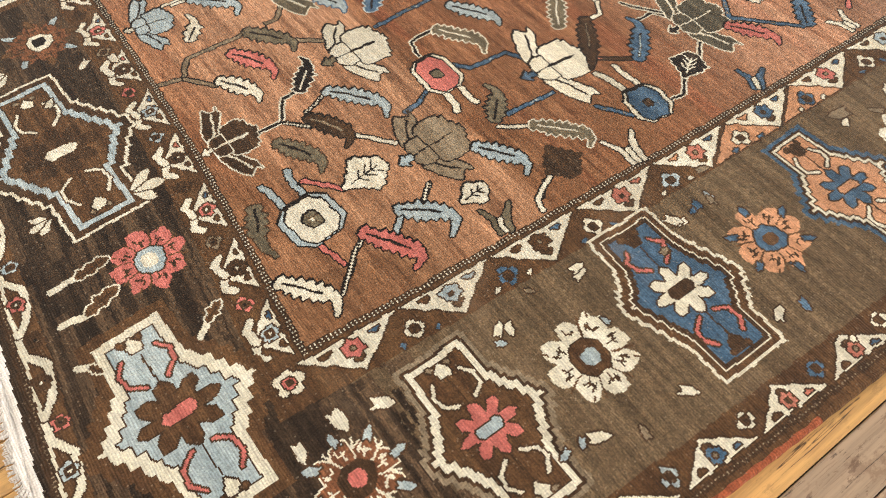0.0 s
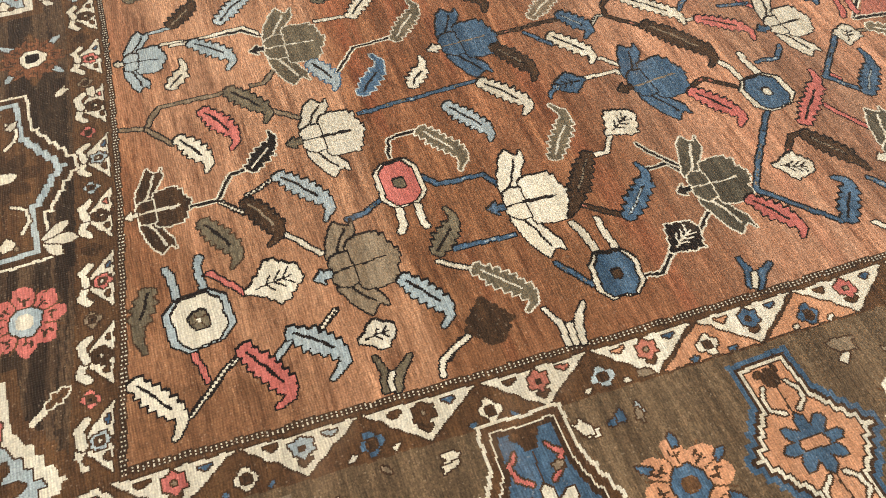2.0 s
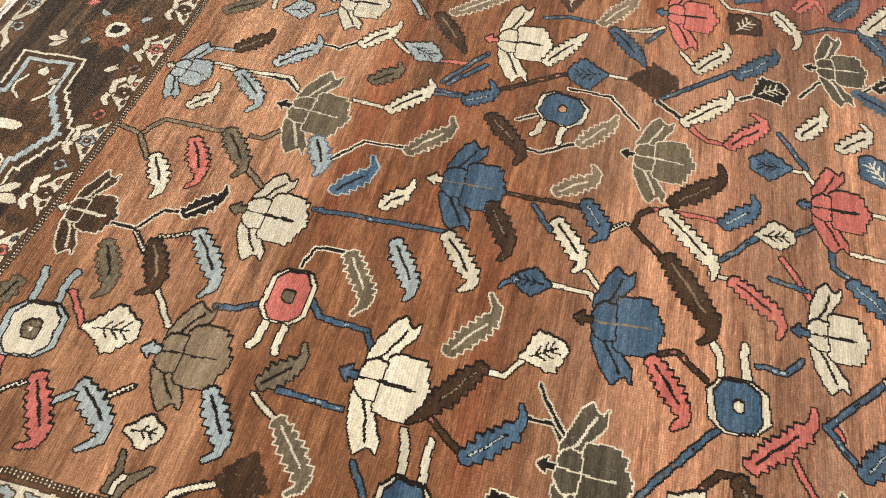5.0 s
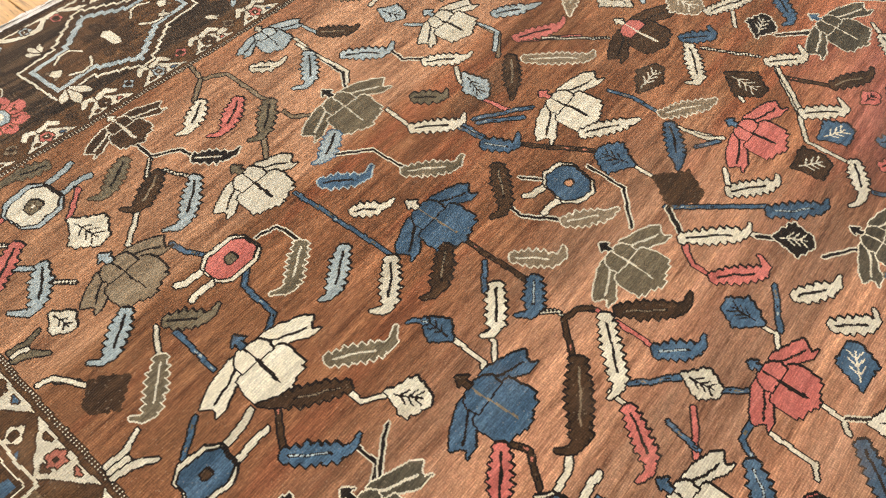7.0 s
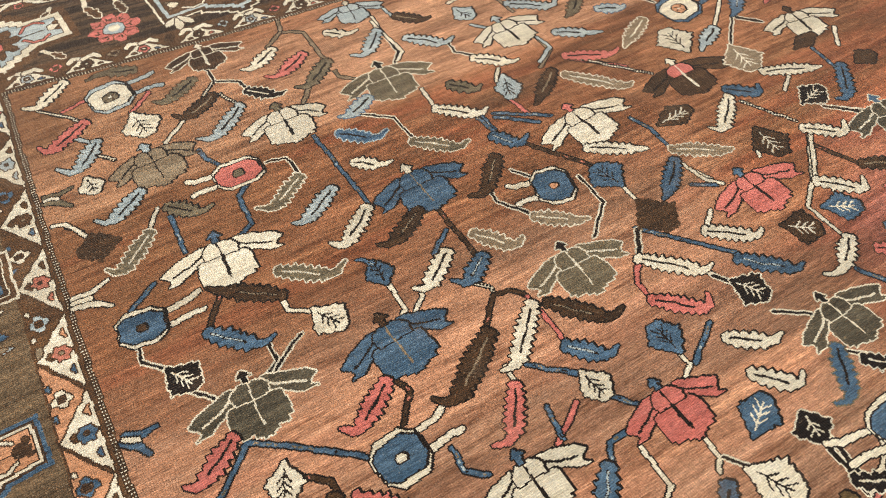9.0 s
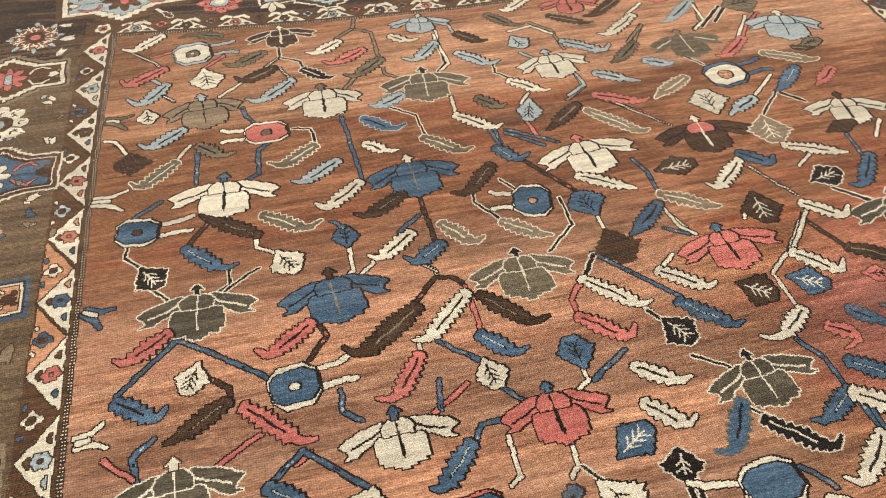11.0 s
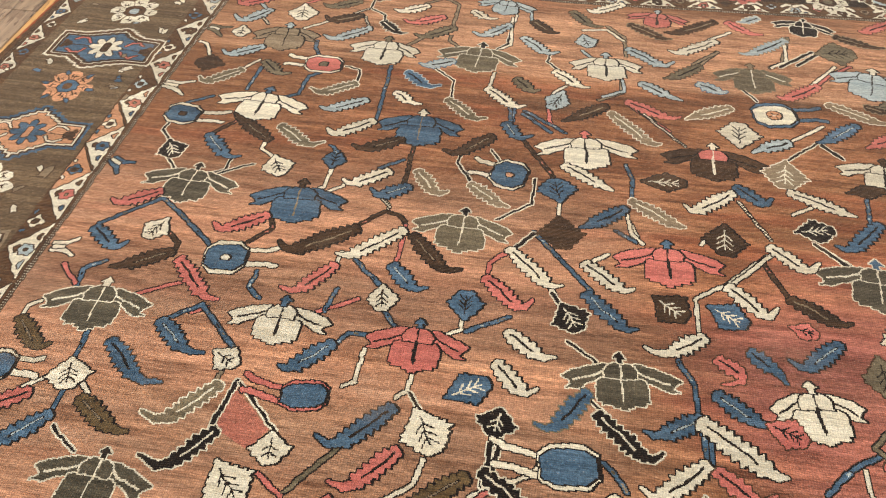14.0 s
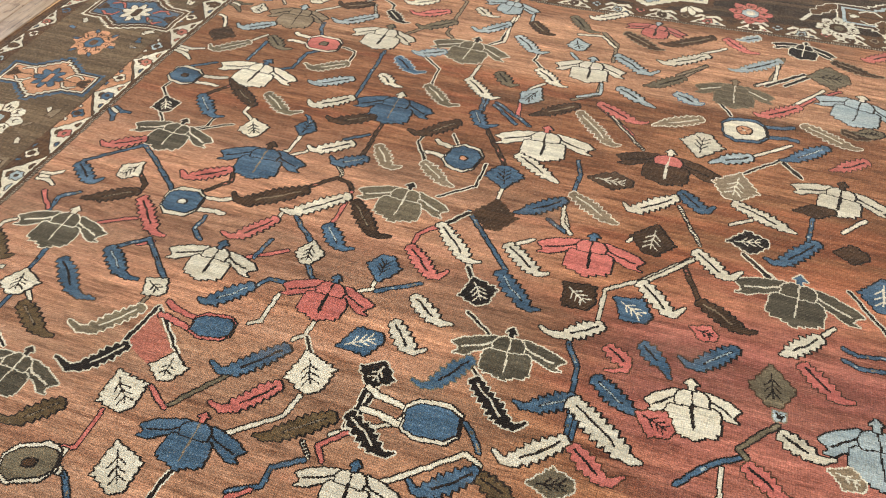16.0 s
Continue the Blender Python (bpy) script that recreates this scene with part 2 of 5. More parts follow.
def plaster(name, tone):
    m = Nodes(name)
    n = m.noise(m.scaled(2, 2, 2), 1.0, 5.0, 0.6)
    m.put(m.shader.inputs["Base Color"], m.mix(m.span(n, 0.3, 0.7), srgb(*[c * 0.95 for c in tone]), srgb(*tone)))
    m.shader.inputs["Roughness"].default_value = 0.85
    m.bump(m.noise(m.scaled(90, 90, 90), 1.0, 3.0), 0.15, 0.002)
    return m.mat


BOARD_WOOD, GAP_DIRT = timber("worn_floor_board", (222, 174, 108), (176, 134, 88)), plaster("dark_gap_dust", (52, 40, 32))
GREY_WOOD = timber("grey_scuffed_board", (170, 146, 120), (126, 102, 82), True)
WALL_PAINT, CEILING_PAINT = plaster("off_white_wall_paint", (226, 220, 208)), plaster("white_ceiling_paint", (236, 233, 226))


# ---- setting ----
def mesh_of(name, bm, mat):
    me = bpy.data.meshes.new(name)
    bm.to_mesh(me)
    bm.free()
    for one in (mat if isinstance(mat, (list, tuple)) else [mat]):
        me.materials.append(one)
    return me


def part(name, bm, mat, parent, label=""):
    ob = new(name, mesh_of(name, bm, mat))
    ob.parent = parent
    return tagged(ob, label)


def block(bm, x0, x1, y0, y1, z0, z1):
    vs = [bm.verts.new((x, y, z)) for z in (z0, z1) for x, y in ((x0, y0), (x1, y0), (x1, y1), (x0, y1))]
    for f in ((3, 2, 1, 0), (4, 5, 6, 7), (0, 1, 5, 4), (1, 2, 6, 5), (2, 3, 7, 6), (3, 0, 4, 7)):
        bm.faces.new([vs[k] for k in f])


X0, X1, Y0, Y1, HIGH = ROOM
WALL = 0.2
bm = bmesh.new()
block(bm, X0 - WALL, X1 + WALL, Y0 - WALL, Y1 + WALL, -0.15, -0.026)
floor = new("floor", mesh_of("floor", bm, GAP_DIRT))
tagged(floor, "worn brown timber board floor under the rug", "floor", kind="structure")

# ceiling and walls are unseen, added to close the room round the lamps
bm = bmesh.new()
block(bm, X0 - WALL, X1 + WALL, Y0 - WALL, Y1 + WALL, HIGH, HIGH + 0.2)
tagged(new("ceiling", mesh_of("ceiling", bm, CEILING_PAINT)), "plain white unseen ceiling added to close the room", "ceiling", kind="structure")


def wall(name, along_x, fixed, lo, hi, mid):
    """Unseen plain wall, added with one wide lamp opening, centred on mid."""
    w, sill, head, t = 2.3, 0.6, 2.7, WALL
    bm = bmesh.new()
    for a, b, z0, z1 in ((lo, mid - w, -0.02, HIGH), (mid + w, hi, -0.02, HIGH), (mid - w, mid + w, -0.02, sill), (mid - w, mid + w, head, HIGH)):
        if along_x:
            block(bm, a, b, fixed, fixed + t, z0, z1)
        else:
            block(bm, fixed, fixed + t, a, b, z0, z1)
    tagged(new(name, mesh_of(name, bm, WALL_PAINT)), "plain off-white unseen wall with an opening for an added lamp", "wall", kind="structure")


wall("wall_south", True, Y0 - WALL, X0 - WALL, X1 + WALL, 1.0)
wall("wall_north", True, Y1, X0 - WALL, X1 + WALL, 1.0)
wall("wall_west", False, X0 - WALL, Y0, Y1, 1.2)
wall("wall_east", False, X1, Y0, Y1, 1.2)


# ---- the rug: woven knot by knot on a grid ----
GX0, GX1, GY0, GY1 = -0.46, 2.24, -0.58, 2.90
NX, NY = int((GX1 - GX0) / KNOT), int((GY1 - GY0) / KNOT)
CX, CY = GX0 + (np.arange(NX) + 0.5) * KNOT, GY0 + (np.arange(NY) + 0.5) * KNOT
dye, owner = np.zeros((NX, NY), np.uint8), np.zeros((NX, NY), np.int32)
parts = []                                   # name, label of every woven part


def piece(name, label=""):
    parts.append((name, label))
    return len(parts) - 1


def side_line(x):
    """How far the long edge wanders from straight."""
    return 0.002 - 0.062 * np.tanh(x / 1.1)


def end_line(y):
    return 0.095 * np.tanh(y / 0.75) - 0.055 * np.maximum(0, y - 1.1)


def drift(seed, reach):
    """The small wanderings of a hand-knotted design."""
    pick = random.Random(seed)
    out = np.zeros((NX, NY))
    for _ in range(8):
        f, a, q = 2 * math.pi / pick.uniform(0.014, 0.07), pick.uniform(0, 6.28), pick.uniform(0, 6.28)
        out += np.sin(CX[:, None] * f * math.cos(a) + CY[None, :] * f * math.sin(a) + q)
    return out * reach / 4


WX, WY = CX[:, None] + drift(21, 0.0019), CY[None, :] + drift(22, 0.0019)
U = WX - end_line(CY)[None, :]      # across the end border
V = WY - side_line(CX)[:, None]     # across the long border
FAR = 2.33                                   # the far long border
W = FAR - WY - 0.02 * CX[:, None]


class Patch:
    """A window of the grid with a mask in it."""

    def __init__(self, x0, x1, y0, y1, pad=4):
        self.a = max(0, int((x0 - GX0) / KNOT) - pad), min(NX, int((x1 - GX0) / KNOT) + pad + 1)
        self.b = max(0, int((y0 - GY0) / KNOT) - pad), min(NY, int((y1 - GY0) / KNOT) + pad + 1)
        self.ok = self.a[1] > self.a[0] and self.b[1] > self.b[0]
        if self.ok:
            self.x, self.y = WX[slice(*self.a), slice(*self.b)], WY[slice(*self.a), slice(*self.b)]
            self.mask = np.zeros((self.a[1] - self.a[0], self.b[1] - self.b[0]), bool)

    def paint(self, mask, colour, who):
        dye[slice(*self.a), slice(*self.b)][mask] = ORDER.index(colour)
        if who is not None:
            owner[slice(*self.a), slice(*self.b)][mask] = who


def grown(mask):
    out = mask.copy()
    out[1:] |= mask[:-1]
    out[:-1] |= mask[1:]
    wide = out.copy()
    wide[:, 1:] |= out[:, :-1]
    wide[:, :-1] |= out[:, 1:]
    return wide


def inside(p, pts):
    hit = np.zeros(p.mask.shape, bool)
    for (xa, ya), (xb, yb) in zip(pts, pts[1:] + pts[:1]):
        if ya != yb:
            hit ^= ((p.y > ya) != (p.y > yb)) & (p.x < (xb - xa) * (p.y - ya) / (yb - ya) + xa)
    return hit


def near(p, pts, wide, taper=1.0):
    hit = np.zeros(p.mask.shape, bool)
    for (xa, ya), (xb, yb) in zip(pts, pts[1:]):
        dx, dy = xb - xa, yb - ya
        s = np.clip(((p.x - xa) * dx + (p.y - ya) * dy) / (dx * dx + dy * dy + 1e-9), 0, 1)
        half = wide / 2 * (1 + (taper - 1) * s)
        hit |= (p.x - xa - s * dx) ** 2 + (p.y - ya - s * dy) ** 2 < half ** 2
    return hit


def shape(pts, colour, edge, who, thick=1):
    """A filled outline with a line of another dye round it."""
    xs, ys = [q[0] for q in pts], [q[1] for q in pts]
    p = Patch(min(xs), max(xs), min(ys), max(ys))
    if not p.ok:
        return
    body = inside(p, pts)
    rim = body
    for _ in range(thick):
        rim = grown(rim)
    if edge == "black":      # dark outlines are heavier along the weft
        rim[:, 1:] |= rim[:, :-1].copy()
    p.paint(rim, edge, who)
    p.paint(body, colour, who)


def line(pts, colour, wide, who, edge=None, taper=1.0):
    xs, ys = [q[0] for q in pts], [q[1] for q in pts]
    p = Patch(min(xs) - wide, max(xs) + wide, min(ys) - wide, max(ys) + wide)
    if not p.ok:
        return
    body = near(p, pts, wide, taper)
    if edge:
        p.paint(grown(body), edge, who)
    p.paint(body, colour, who)


def pairs(flat):
    return list(zip(flat[::2], flat[1::2]))


def frame_of(ax, ay, bx, by):
    """Length of a-b, and a map from (along, across) in parts of it to the rug."""
    long = math.hypot(bx - ax, by - ay)
    ex, ey = (bx - ax) / long, (by - ay) / long
    return long, lambda s, d: (ax + (s * ex - d * ey) * long, ay + (s * ey + d * ex) * long)


WORDS = {"cream": "ivory", "black": "black-brown", "blue": "indigo blue", "lblue": "pale blue", "pink": "madder pink", "olive": "grey olive", "slate": "dark grey", "tan": "tan brown",
         "umber": "dark umber", "khaki": "olive brown", "stone": "faded grey", "dots": "black and ivory", "beads": "ivory-beaded", "orange": "apricot", "rose": "faded rose"}
STEM = 0.0098


def stem(colour, *flat):
    pts = pairs(flat)
    who = piece("stem", WORDS[colour] + " woven stem")
    if colour in ("dots", "beads"):
        xs, ys = [q[0] for q in pts], [q[1] for q in pts]
        p = Patch(min(xs), max(xs), min(ys), max(ys))
        if p.ok:
            core = near(p, pts, 0.0062)
            i, j = np.arange(*p.a)[:, None], np.arange(*p.b)[None, :]
            if colour == "beads":
                p.paint(grown(core), "black", who)
                p.paint(core & ((i // 2 + j // 2) % 2 == 0), "cream", who)
            else:
                p.paint(grown(core), "cream", who)
                p.paint(core, "black", who)
    elif colour == "black":
        line(pts, "black", STEM, who, "cream")
    else:
        line(pts, colour, STEM * 0.86, who, "black")
        if colour in ("blue", "umber"):
            worn = random.Random(int(pts[0][0] * 991) * 13 + int(pts[0][1] * 983))
            for (ax, ay), (cx, cy) in zip(pts, pts[1:]):
                steps = max(1, round(math.dist((ax, ay), (cx, cy)) / 0.011))
                for k in range(steps):
                    if worn.random() < 0.34:
                        f = (k + 0.2) / steps
                        g = (k + 0.2 + worn.uniform(0.2, 0.7)) / steps
                        line([(ax + (cx - ax) * f, ay + (cy - ay) * f), (ax + (cx - ax) * g, ay + (cy - ay) * g)], ("lblue", "stone", "olive", "black")[worn.randrange(4)] if colour == "blue" else ("black", "rose")[worn.randrange(2)], KNOT * 1.5, who)


def leaf(colour, edge, bx, by, mx, my, hx, hy, wide=0.0):
    """A saw-toothed leaf from its foot b to the bend m, with a hooked tip h and a vein."""
    who = piece("leaf", WORDS[colour] + " saw-edged leaf")
    long, at = frame_of(bx, by, mx, my)
    half = (wide or min(0.22 * long + 0.005, 0.0200)) / long
    teeth = max(3, round(long / 0.0165))
    side = []
    for k in range(teeth * 2 + 1):
        s = k / (teeth * 2)
        h = half * (0.55 + 0.9 * s if s < 0.4 else 0.91 - 0.55 * max(0.0, s - 0.65))
        side.append((s, h * (1.26 if k % 2 else 0.74)))
    pts = [at(s, d) for s, d in side] + [at(s, -d) for s, d in reversed(side)]
    kx, ky = at(1.0 + 0.5 * math.hypot(hx - mx, hy - my) / long, 0)
    bend = ((mx + hx) / 2 * 0.55 + kx * 0.45, (my + hy) / 2 * 0.55 + ky * 0.45)
    line([(mx, my), bend], colour, half * long * 1.1, who, edge, 0.7)
    line([bend, (hx, hy)], colour, half * long * 0.75, who, edge, 0.45)
    line([(mx, my), bend], colour, half * long * 1.1, who, None, 0.7)
    shape(pts, colour, edge, who)
    line([(mx, my), bend], colour, half * long * 0.9, who, None, 0.8)
    vein = {"black": "cream", "umber": "stone", "olive": "cream" if edge == "cream" else "black", "stone": edge}.get(colour, "black")
    if colour in ("blue", "umber", "khaki") and edge == "black" and int(bx * 1000 + by * 700) % 3:
        stitches = max(3, round(long * 0.62 / 0.0085))
        line([at(0.16, 0), at(0.84, 0)], "black", KNOT * 2.2, who)
        for k in range(stitches):
            a = 0.18 + 0.64 * k / stitches
            line([at(a, 0), at(a + 0.32 / stitches, 0)], "lblue" if colour == "blue" else "stone", KNOT * 1.3, who)
    else:
        line([at(0.14, 0), at(0.5, 0.02), at(0.84, 0)], vein, KNOT * (2.1 if vein == "black" and colour != "stone" else 1.6), who)


def bud(colour, edge, bx, by, tx, ty, ratio, vein=""):
    """A pointed toothed bud with a branching vein."""
    who = piece("bud", WORDS[colour] + " pointed bud")
    long, at = frame_of(bx, by, tx, ty)
    half = 0.5 * ratio
    side = []
    n = max(4, round(long / 0.014))
    for k in range(2 * n + 1):
        s = k / (2 * n)
        h = half * (s / 0.55 if s < 0.55 else (1 - 0.72 * (s - 0.55) / 0.45))
        side.append((s, max(0.03, h * (1.1 if k % 2 else 0.9))))
    shape([at(s, d) for s, d in side] + [at(s, -d) for s, d in reversed(side)], colour, edge, who)
    ink = vein or {"black": "cream", "umber": "umber", "blue": "black", "olive": "black", "stone": "cream"}.get(colour, "black")
    w = KNOT * 1.3
    line([at(0.2, 0), at(0.82, 0)], ink, w, who)
    for s in (0.34, 0.5, 0.66) if long > 0.075 else (0.42, 0.62):
        for k in (-1, 1):
            line([at(s, 0), at(s + 0.17, 0.17 * k * min(1.2, ratio))], ink, w, who)


def palmette(colour, edge, arrow, ax, ay, bx, by, wing):
    """A palmette: arrow tip, two-lobed neck, stepped bell and two wings."""
    who = piece("palmette", WORDS[colour] + " palmette blossom")
    long, at = frame_of(ax, ay, bx, by)
    k = min(wing, 0.78) / 0.63
    ink = "cream" if edge in ("cream", "stone") else "black"
    for q in (-1, 1):
        outer = [(0.22, 0.14), (0.21, 0.24), (0.27, 0.40), (0.35, 0.58), (0.45, 0.70), (0.53, 0.61), (0.60, 0.59), (0.66, 0.67), (0.65, 0.52), (0.57, 0.40), (0.47, 0.26)]
        shape([at(s + (0.06 * (k - 1) if d > 0.4 else 0), q * d * (k if d > 0.3 else 1)) for s, d in outer], colour, edge, who)
        line([at(0.33, q * 0.22), at(0.42, q * 0.38), at(0.53, q * 0.56 * k)], ink, KNOT * 1.9, who)
    bell = [(0.46, 0.28), (0.50, 0.345), (0.62, 0.37), (0.86, 0.365), (0.86, 0.30), (0.92, 0.30), (0.92, 0.15), (0.96, 0.15), (0.96, 0.06), (1.0, 0.06)]
    shape([at(s, d) for s, d in bell] + [at(s, -d) for s, d in reversed(bell)], colour, edge, who)
    neck = [(0.20, 0.10), (0.25, 0.19), (0.34, 0.24), (0.46, 0.22)]
    inner = "pink" if colour == "umber" and edge == "black" else colour
    shape([at(s, d) for s, d in neck] + [at(s, -d) for s, d in reversed(neck)], inner, edge, who)
    bar = "cream" if colour == "umber" else ink if colour != "blue" else "stone"
    line([at(0.20, 0), at(0.84, 0)], bar, KNOT * 1.4, who)
    if colour in ("cream", "pink", "umber"):
        line([at(0.44, 0), at(0.80, 0)], bar, KNOT * 2.9, who)
    shape([at(0, 0), at(0.11, 0.10), at(0.11, 0.04), at(0.2, 0.04), at(0.2, -0.04), at(0.11, -0.04), at(0.11, -0.10)], arrow, edge if arrow != edge else "umber", who)


def octagon_flower(colour, rim, heart, ex, ey, nx, ny, px, py, ratio):
    """An eight-sided flower with a broad rim, an eye and two curved prongs."""
    who = piece("octagon_flower", WORDS[colour] + " octagon flower with " + WORDS[rim] + " rim")
    long, at = frame_of(ex, ey, nx, ny)
    reach = math.hypot(px - nx, py - ny) / long
    side = (px - nx) * (-(ny - ey)) + (py - ny) * (nx - ex)
    lean = side / long / long
    for q in (-0.2, 0.2):
        line([at(0.95, q * ratio), at(1.0 + reach * 0.75, q * ratio + lean * 0.7), at(1.0 + reach, q * ratio * 1.3 + lean)], rim, 0.0125, who, "black")

    def ring(r, w):
        a, c = 0.5 * r, 0.27 * r
        b, d = 0.47 * w * ratio, 0.26 * w * ratio
        return [at(0.5 + s, t) for s, t in ((a, d), (c, b), (-c, b), (-a, d), (-a, -d), (-c, -b), (c, -b), (a, -d))]

    shape(ring(1.0, 1.0), rim, "black", who)
    shape(ring(0.92, 0.75 if long > 0.09 else 0.80), colour, "black", who)
    eye = 1.75 if colour == "cream" else 1.0
    if heart != colour:
        shape([at(0.5 + s * 0.10 * eye, d * 0.085 * eye) for s, d in ((1, 0.5), (0.5, 1), (-0.5, 1), (-1, 0.5), (-1, -0.5), (-0.5, -1), (0.5, -1), (1, -0.5))], heart, "black", who)
    if colour == "cream":
        for k in range(4):
            a = 0.4 + k * math.pi / 2
            line([at(0.5 + 0.07 * math.cos(a), 0.06 * math.sin(a)), at(0.5 + 0.15 * math.cos(a), 0.13 * math.sin(a))], "umber", KNOT * 1.3, who)
        line([at(0.485, 0), at(0.515, 0)], "cream", KNOT * 2.4, who)


def tinge(colour, *flat):
    """A patch of the ground knotted in another tone."""
    shape(pairs(flat), colour, colour, piece("ground_patch", WORDS[colour] + " patch of the ground"))


def sprig(colour, edge, bx, by, tx, ty):
    """A forked sprig that grows out of the border line."""
    who = piece("sprig", WORDS[colour] + " forked sprig")
    long, at = frame_of(bx, by, tx, ty)
    for q in (-1, 1):
        line([at(0.18, 0.13 * q), at(0.6, 0.16 * q)], colour, 0.0135, who, edge)
        line([at(0.6, 0.16 * q), at(1.0, 0.40 * q)], colour, 0.0125, who, edge, 0.6)
        line([at(0.5, 0.15 * q), at(0.7, 0.2 * q)], colour, 0.0125, who)
    line([at(0.18, 0), at(0.55, 0)], "cream", 0.010, who, edge)


# border grounds and guard bands
FIELD = piece("field", "rust red field with uneven dye streaks")
END_BORDER = piece("border", "dark brown main border at the fringed end")
LONG_BORDER = piece("border", "grey taupe main border on the long side")
END_GUARD = piece("guard_band", "red-brown inner guard band")
LONG_GUARD = piece("guard_band", "red-brown inner guard band")
OUTER_GUARD = piece("guard_band", "brown outer guard band with ivory vine")
FAR_GUARD = piece("guard_band", "red-brown guard band of the far side")
FAR_BORDER = piece("border", "grey taupe main border of the far side")
SELVEDGE = piece("selvedge", "red-brown overcast selvedge")
FRINGE_WEB = piece("fringe_web", "white plain-woven end web")
ROPE = piece("rope_line", "barber-pole line of dark and ivory knots")


def lay(mask, colour, who):
    dye[mask] = ORDER.index(colour)
    owner[mask] = who


lay(np.ones((NX, NY), bool), "rust", FIELD)
lay(V < 0, "brown", LONG_GUARD)
lay(V < -0.087, "taupe", LONG_BORDER)
lay((U < 0) & (V > 0), "brown", END_GUARD)
lay(((U < -0.078) & (V > -0.087)) | ((U < 0.045 - 0.12 * (V + 0.1)) & (V < -0.087)), "dusk", END_BORDER)
# where the dark and the taupe wool meet, wefts of both run past each other
rng = random.Random(23)
for k in range(95):
    u, v, deep, long = rng.uniform(-0.02, 0.15), rng.uniform(-0.47, -0.08), rng.uniform(0.003, 0.014), rng.uniform(0.04, 0.22)
    here = (np.abs(U + 0.12 * (V + 0.1) - u) < deep) & (np.abs(V - v) < long) & (V < -0.089)
    lay(here, ("dusk", "mocha", "taupe", "mocha")[rng.randrange(4)] if u > 0.03 else ("mocha", "dusk")[k % 2], LONG_BORDER if u > 0.045 else END_BORDER)
for k in range(60):
    u, y, deep, long = rng.uniform(-0.36, -0.08), rng.uniform(-0.45, 2.8), rng.uniform(0.003, 0.012), rng.uniform(0.06, 0.40)
    lay((np.abs(U - u) < deep) & (np.abs(WY - y) < long) & (dye == ORDER.index("dusk")), "mocha", END_BORDER)
lay(V < -0.455, "brown", OUTER_GUARD)
lay(U < -0.362, "brown", OUTER_GUARD)
II, JJ = np.arange(NX)[:, None] + np.zeros((1, NY), int), np.arange(NY)[None, :] + np.zeros((NX, 1), int)


def rope(depth, run, where, rows=(0.0026, 0.0078), tint="cream", fill=1):
    """Two dark lines with a row of alternating knots between them; depth counts away from the line's edge."""
    lay(where & (depth >= 0) & (depth < 0.0130), "umber", ROPE)
    for a in rows:
        lay(where & (depth >= a) & (depth < a + 0.0027) & (run % 3 < fill), tint, ROPE)


rope(V + 0.004, II, (U > -0.004))
rope(U + 0.004, JJ, (V > -0.004))
rope(-0.518 - V, II, U > -0.42, (0.0052,), "stone")
rope(-0.404 - U, JJ, V > -0.53, (0.0026,), "stone")
lay((V < -0.533), "brown", SELVEDGE)
lay((U < -0.417), "dusk", SELVEDGE)
lay((U < -0.428), "white", FRINGE_WEB)
INSIDE = (U > -0.450 + 0.004 * np.sin(CY * 47)[None, :] * np.sin(CY * 19)[None, :]) & (V > -0.545) & (W > -0.545)


# ---- border ornaments ----
def on_long(x, v):
    return (x, v + float(side_line(x)))


def on_end(u, y):
    return (u + float(end_line(y)), y)


def rosette(cx, cy, r, petal, eye, heart, edge="umber", petals=8):
    """A flower with uneven, worn petals round a dark-edged eye."""
    who = piece("rosette", WORDS.get(petal, petal) + " rosette flower")
    wear = random.Random(int(cx * 997) * 31 + int(cy * 991))
    n = petals * 4
    pts = []
    for k in range(n):
        a = 2 * math.pi * k / n
        q = r * (1.0, 0.93, 0.68, 0.93)[k % 4] * wear.uniform(0.88, 1.08)
        pts.append((cx + q * math.cos(a), cy + q * math.sin(a)))
    shape(pts, petal, edge if r < 0.04 or edge == "cream" else petal, who)
    for k in range(petals):
        if r < 0.04:
            break
        a = 2 * math.pi * k / petals
        for turn, lo, hi in ((0.0, 0.50, 0.70), (math.pi / petals, 0.48, 0.95), (0.20, 0.60, 0.74)):
            if wear.random() < 0.8:
                line([(cx + r * lo * math.cos(a + turn), cy + r * lo * math.sin(a + turn)), (cx + r * hi * math.cos(a + turn), cy + r * hi * math.sin(a + turn))], "cream" if edge == "cream" else "umber" if turn < 0.3 else "brown", KNOT * wear.uniform(0.9, 1.7), who)
        # a curl on every petal and a dark seam beside it
        px, py = cx + r * 0.74 * math.cos(a), cy + r * 0.74 * math.sin(a)
        curl = [(px + r * 0.12 * math.cos(a + turn), py + r * 0.12 * math.sin(a + turn)) for turn in (1.2, 2.2, 3.2, 4.2)]
        line(curl, "umber" if edge != "cream" else "cream", KNOT * wear.uniform(1.0, 1.6), who)
        if k % 2:
            fleck_at = (cx + r * 0.90 * math.cos(a + 0.16), cy + r * 0.90 * math.sin(a + 0.16))
            line([fleck_at, (fleck_at[0] + r * 0.10 * math.cos(a), fleck_at[1] + r * 0.10 * math.sin(a))], "brown" if petal != "tan" else "umber", KNOT * 1.4, who)
    for q, c in ((0.42, eye), (0.18, heart)):
        shape([(cx + r * q * wear.uniform(0.88, 1.1) * math.cos(0.39 + 0.785 * k), cy + r * q * wear.uniform(0.88, 1.1) * math.sin(0.39 + 0.785 * k)) for k in range(8)], c, "umber" if r < 0.04 or q > 0.3 else c, who)


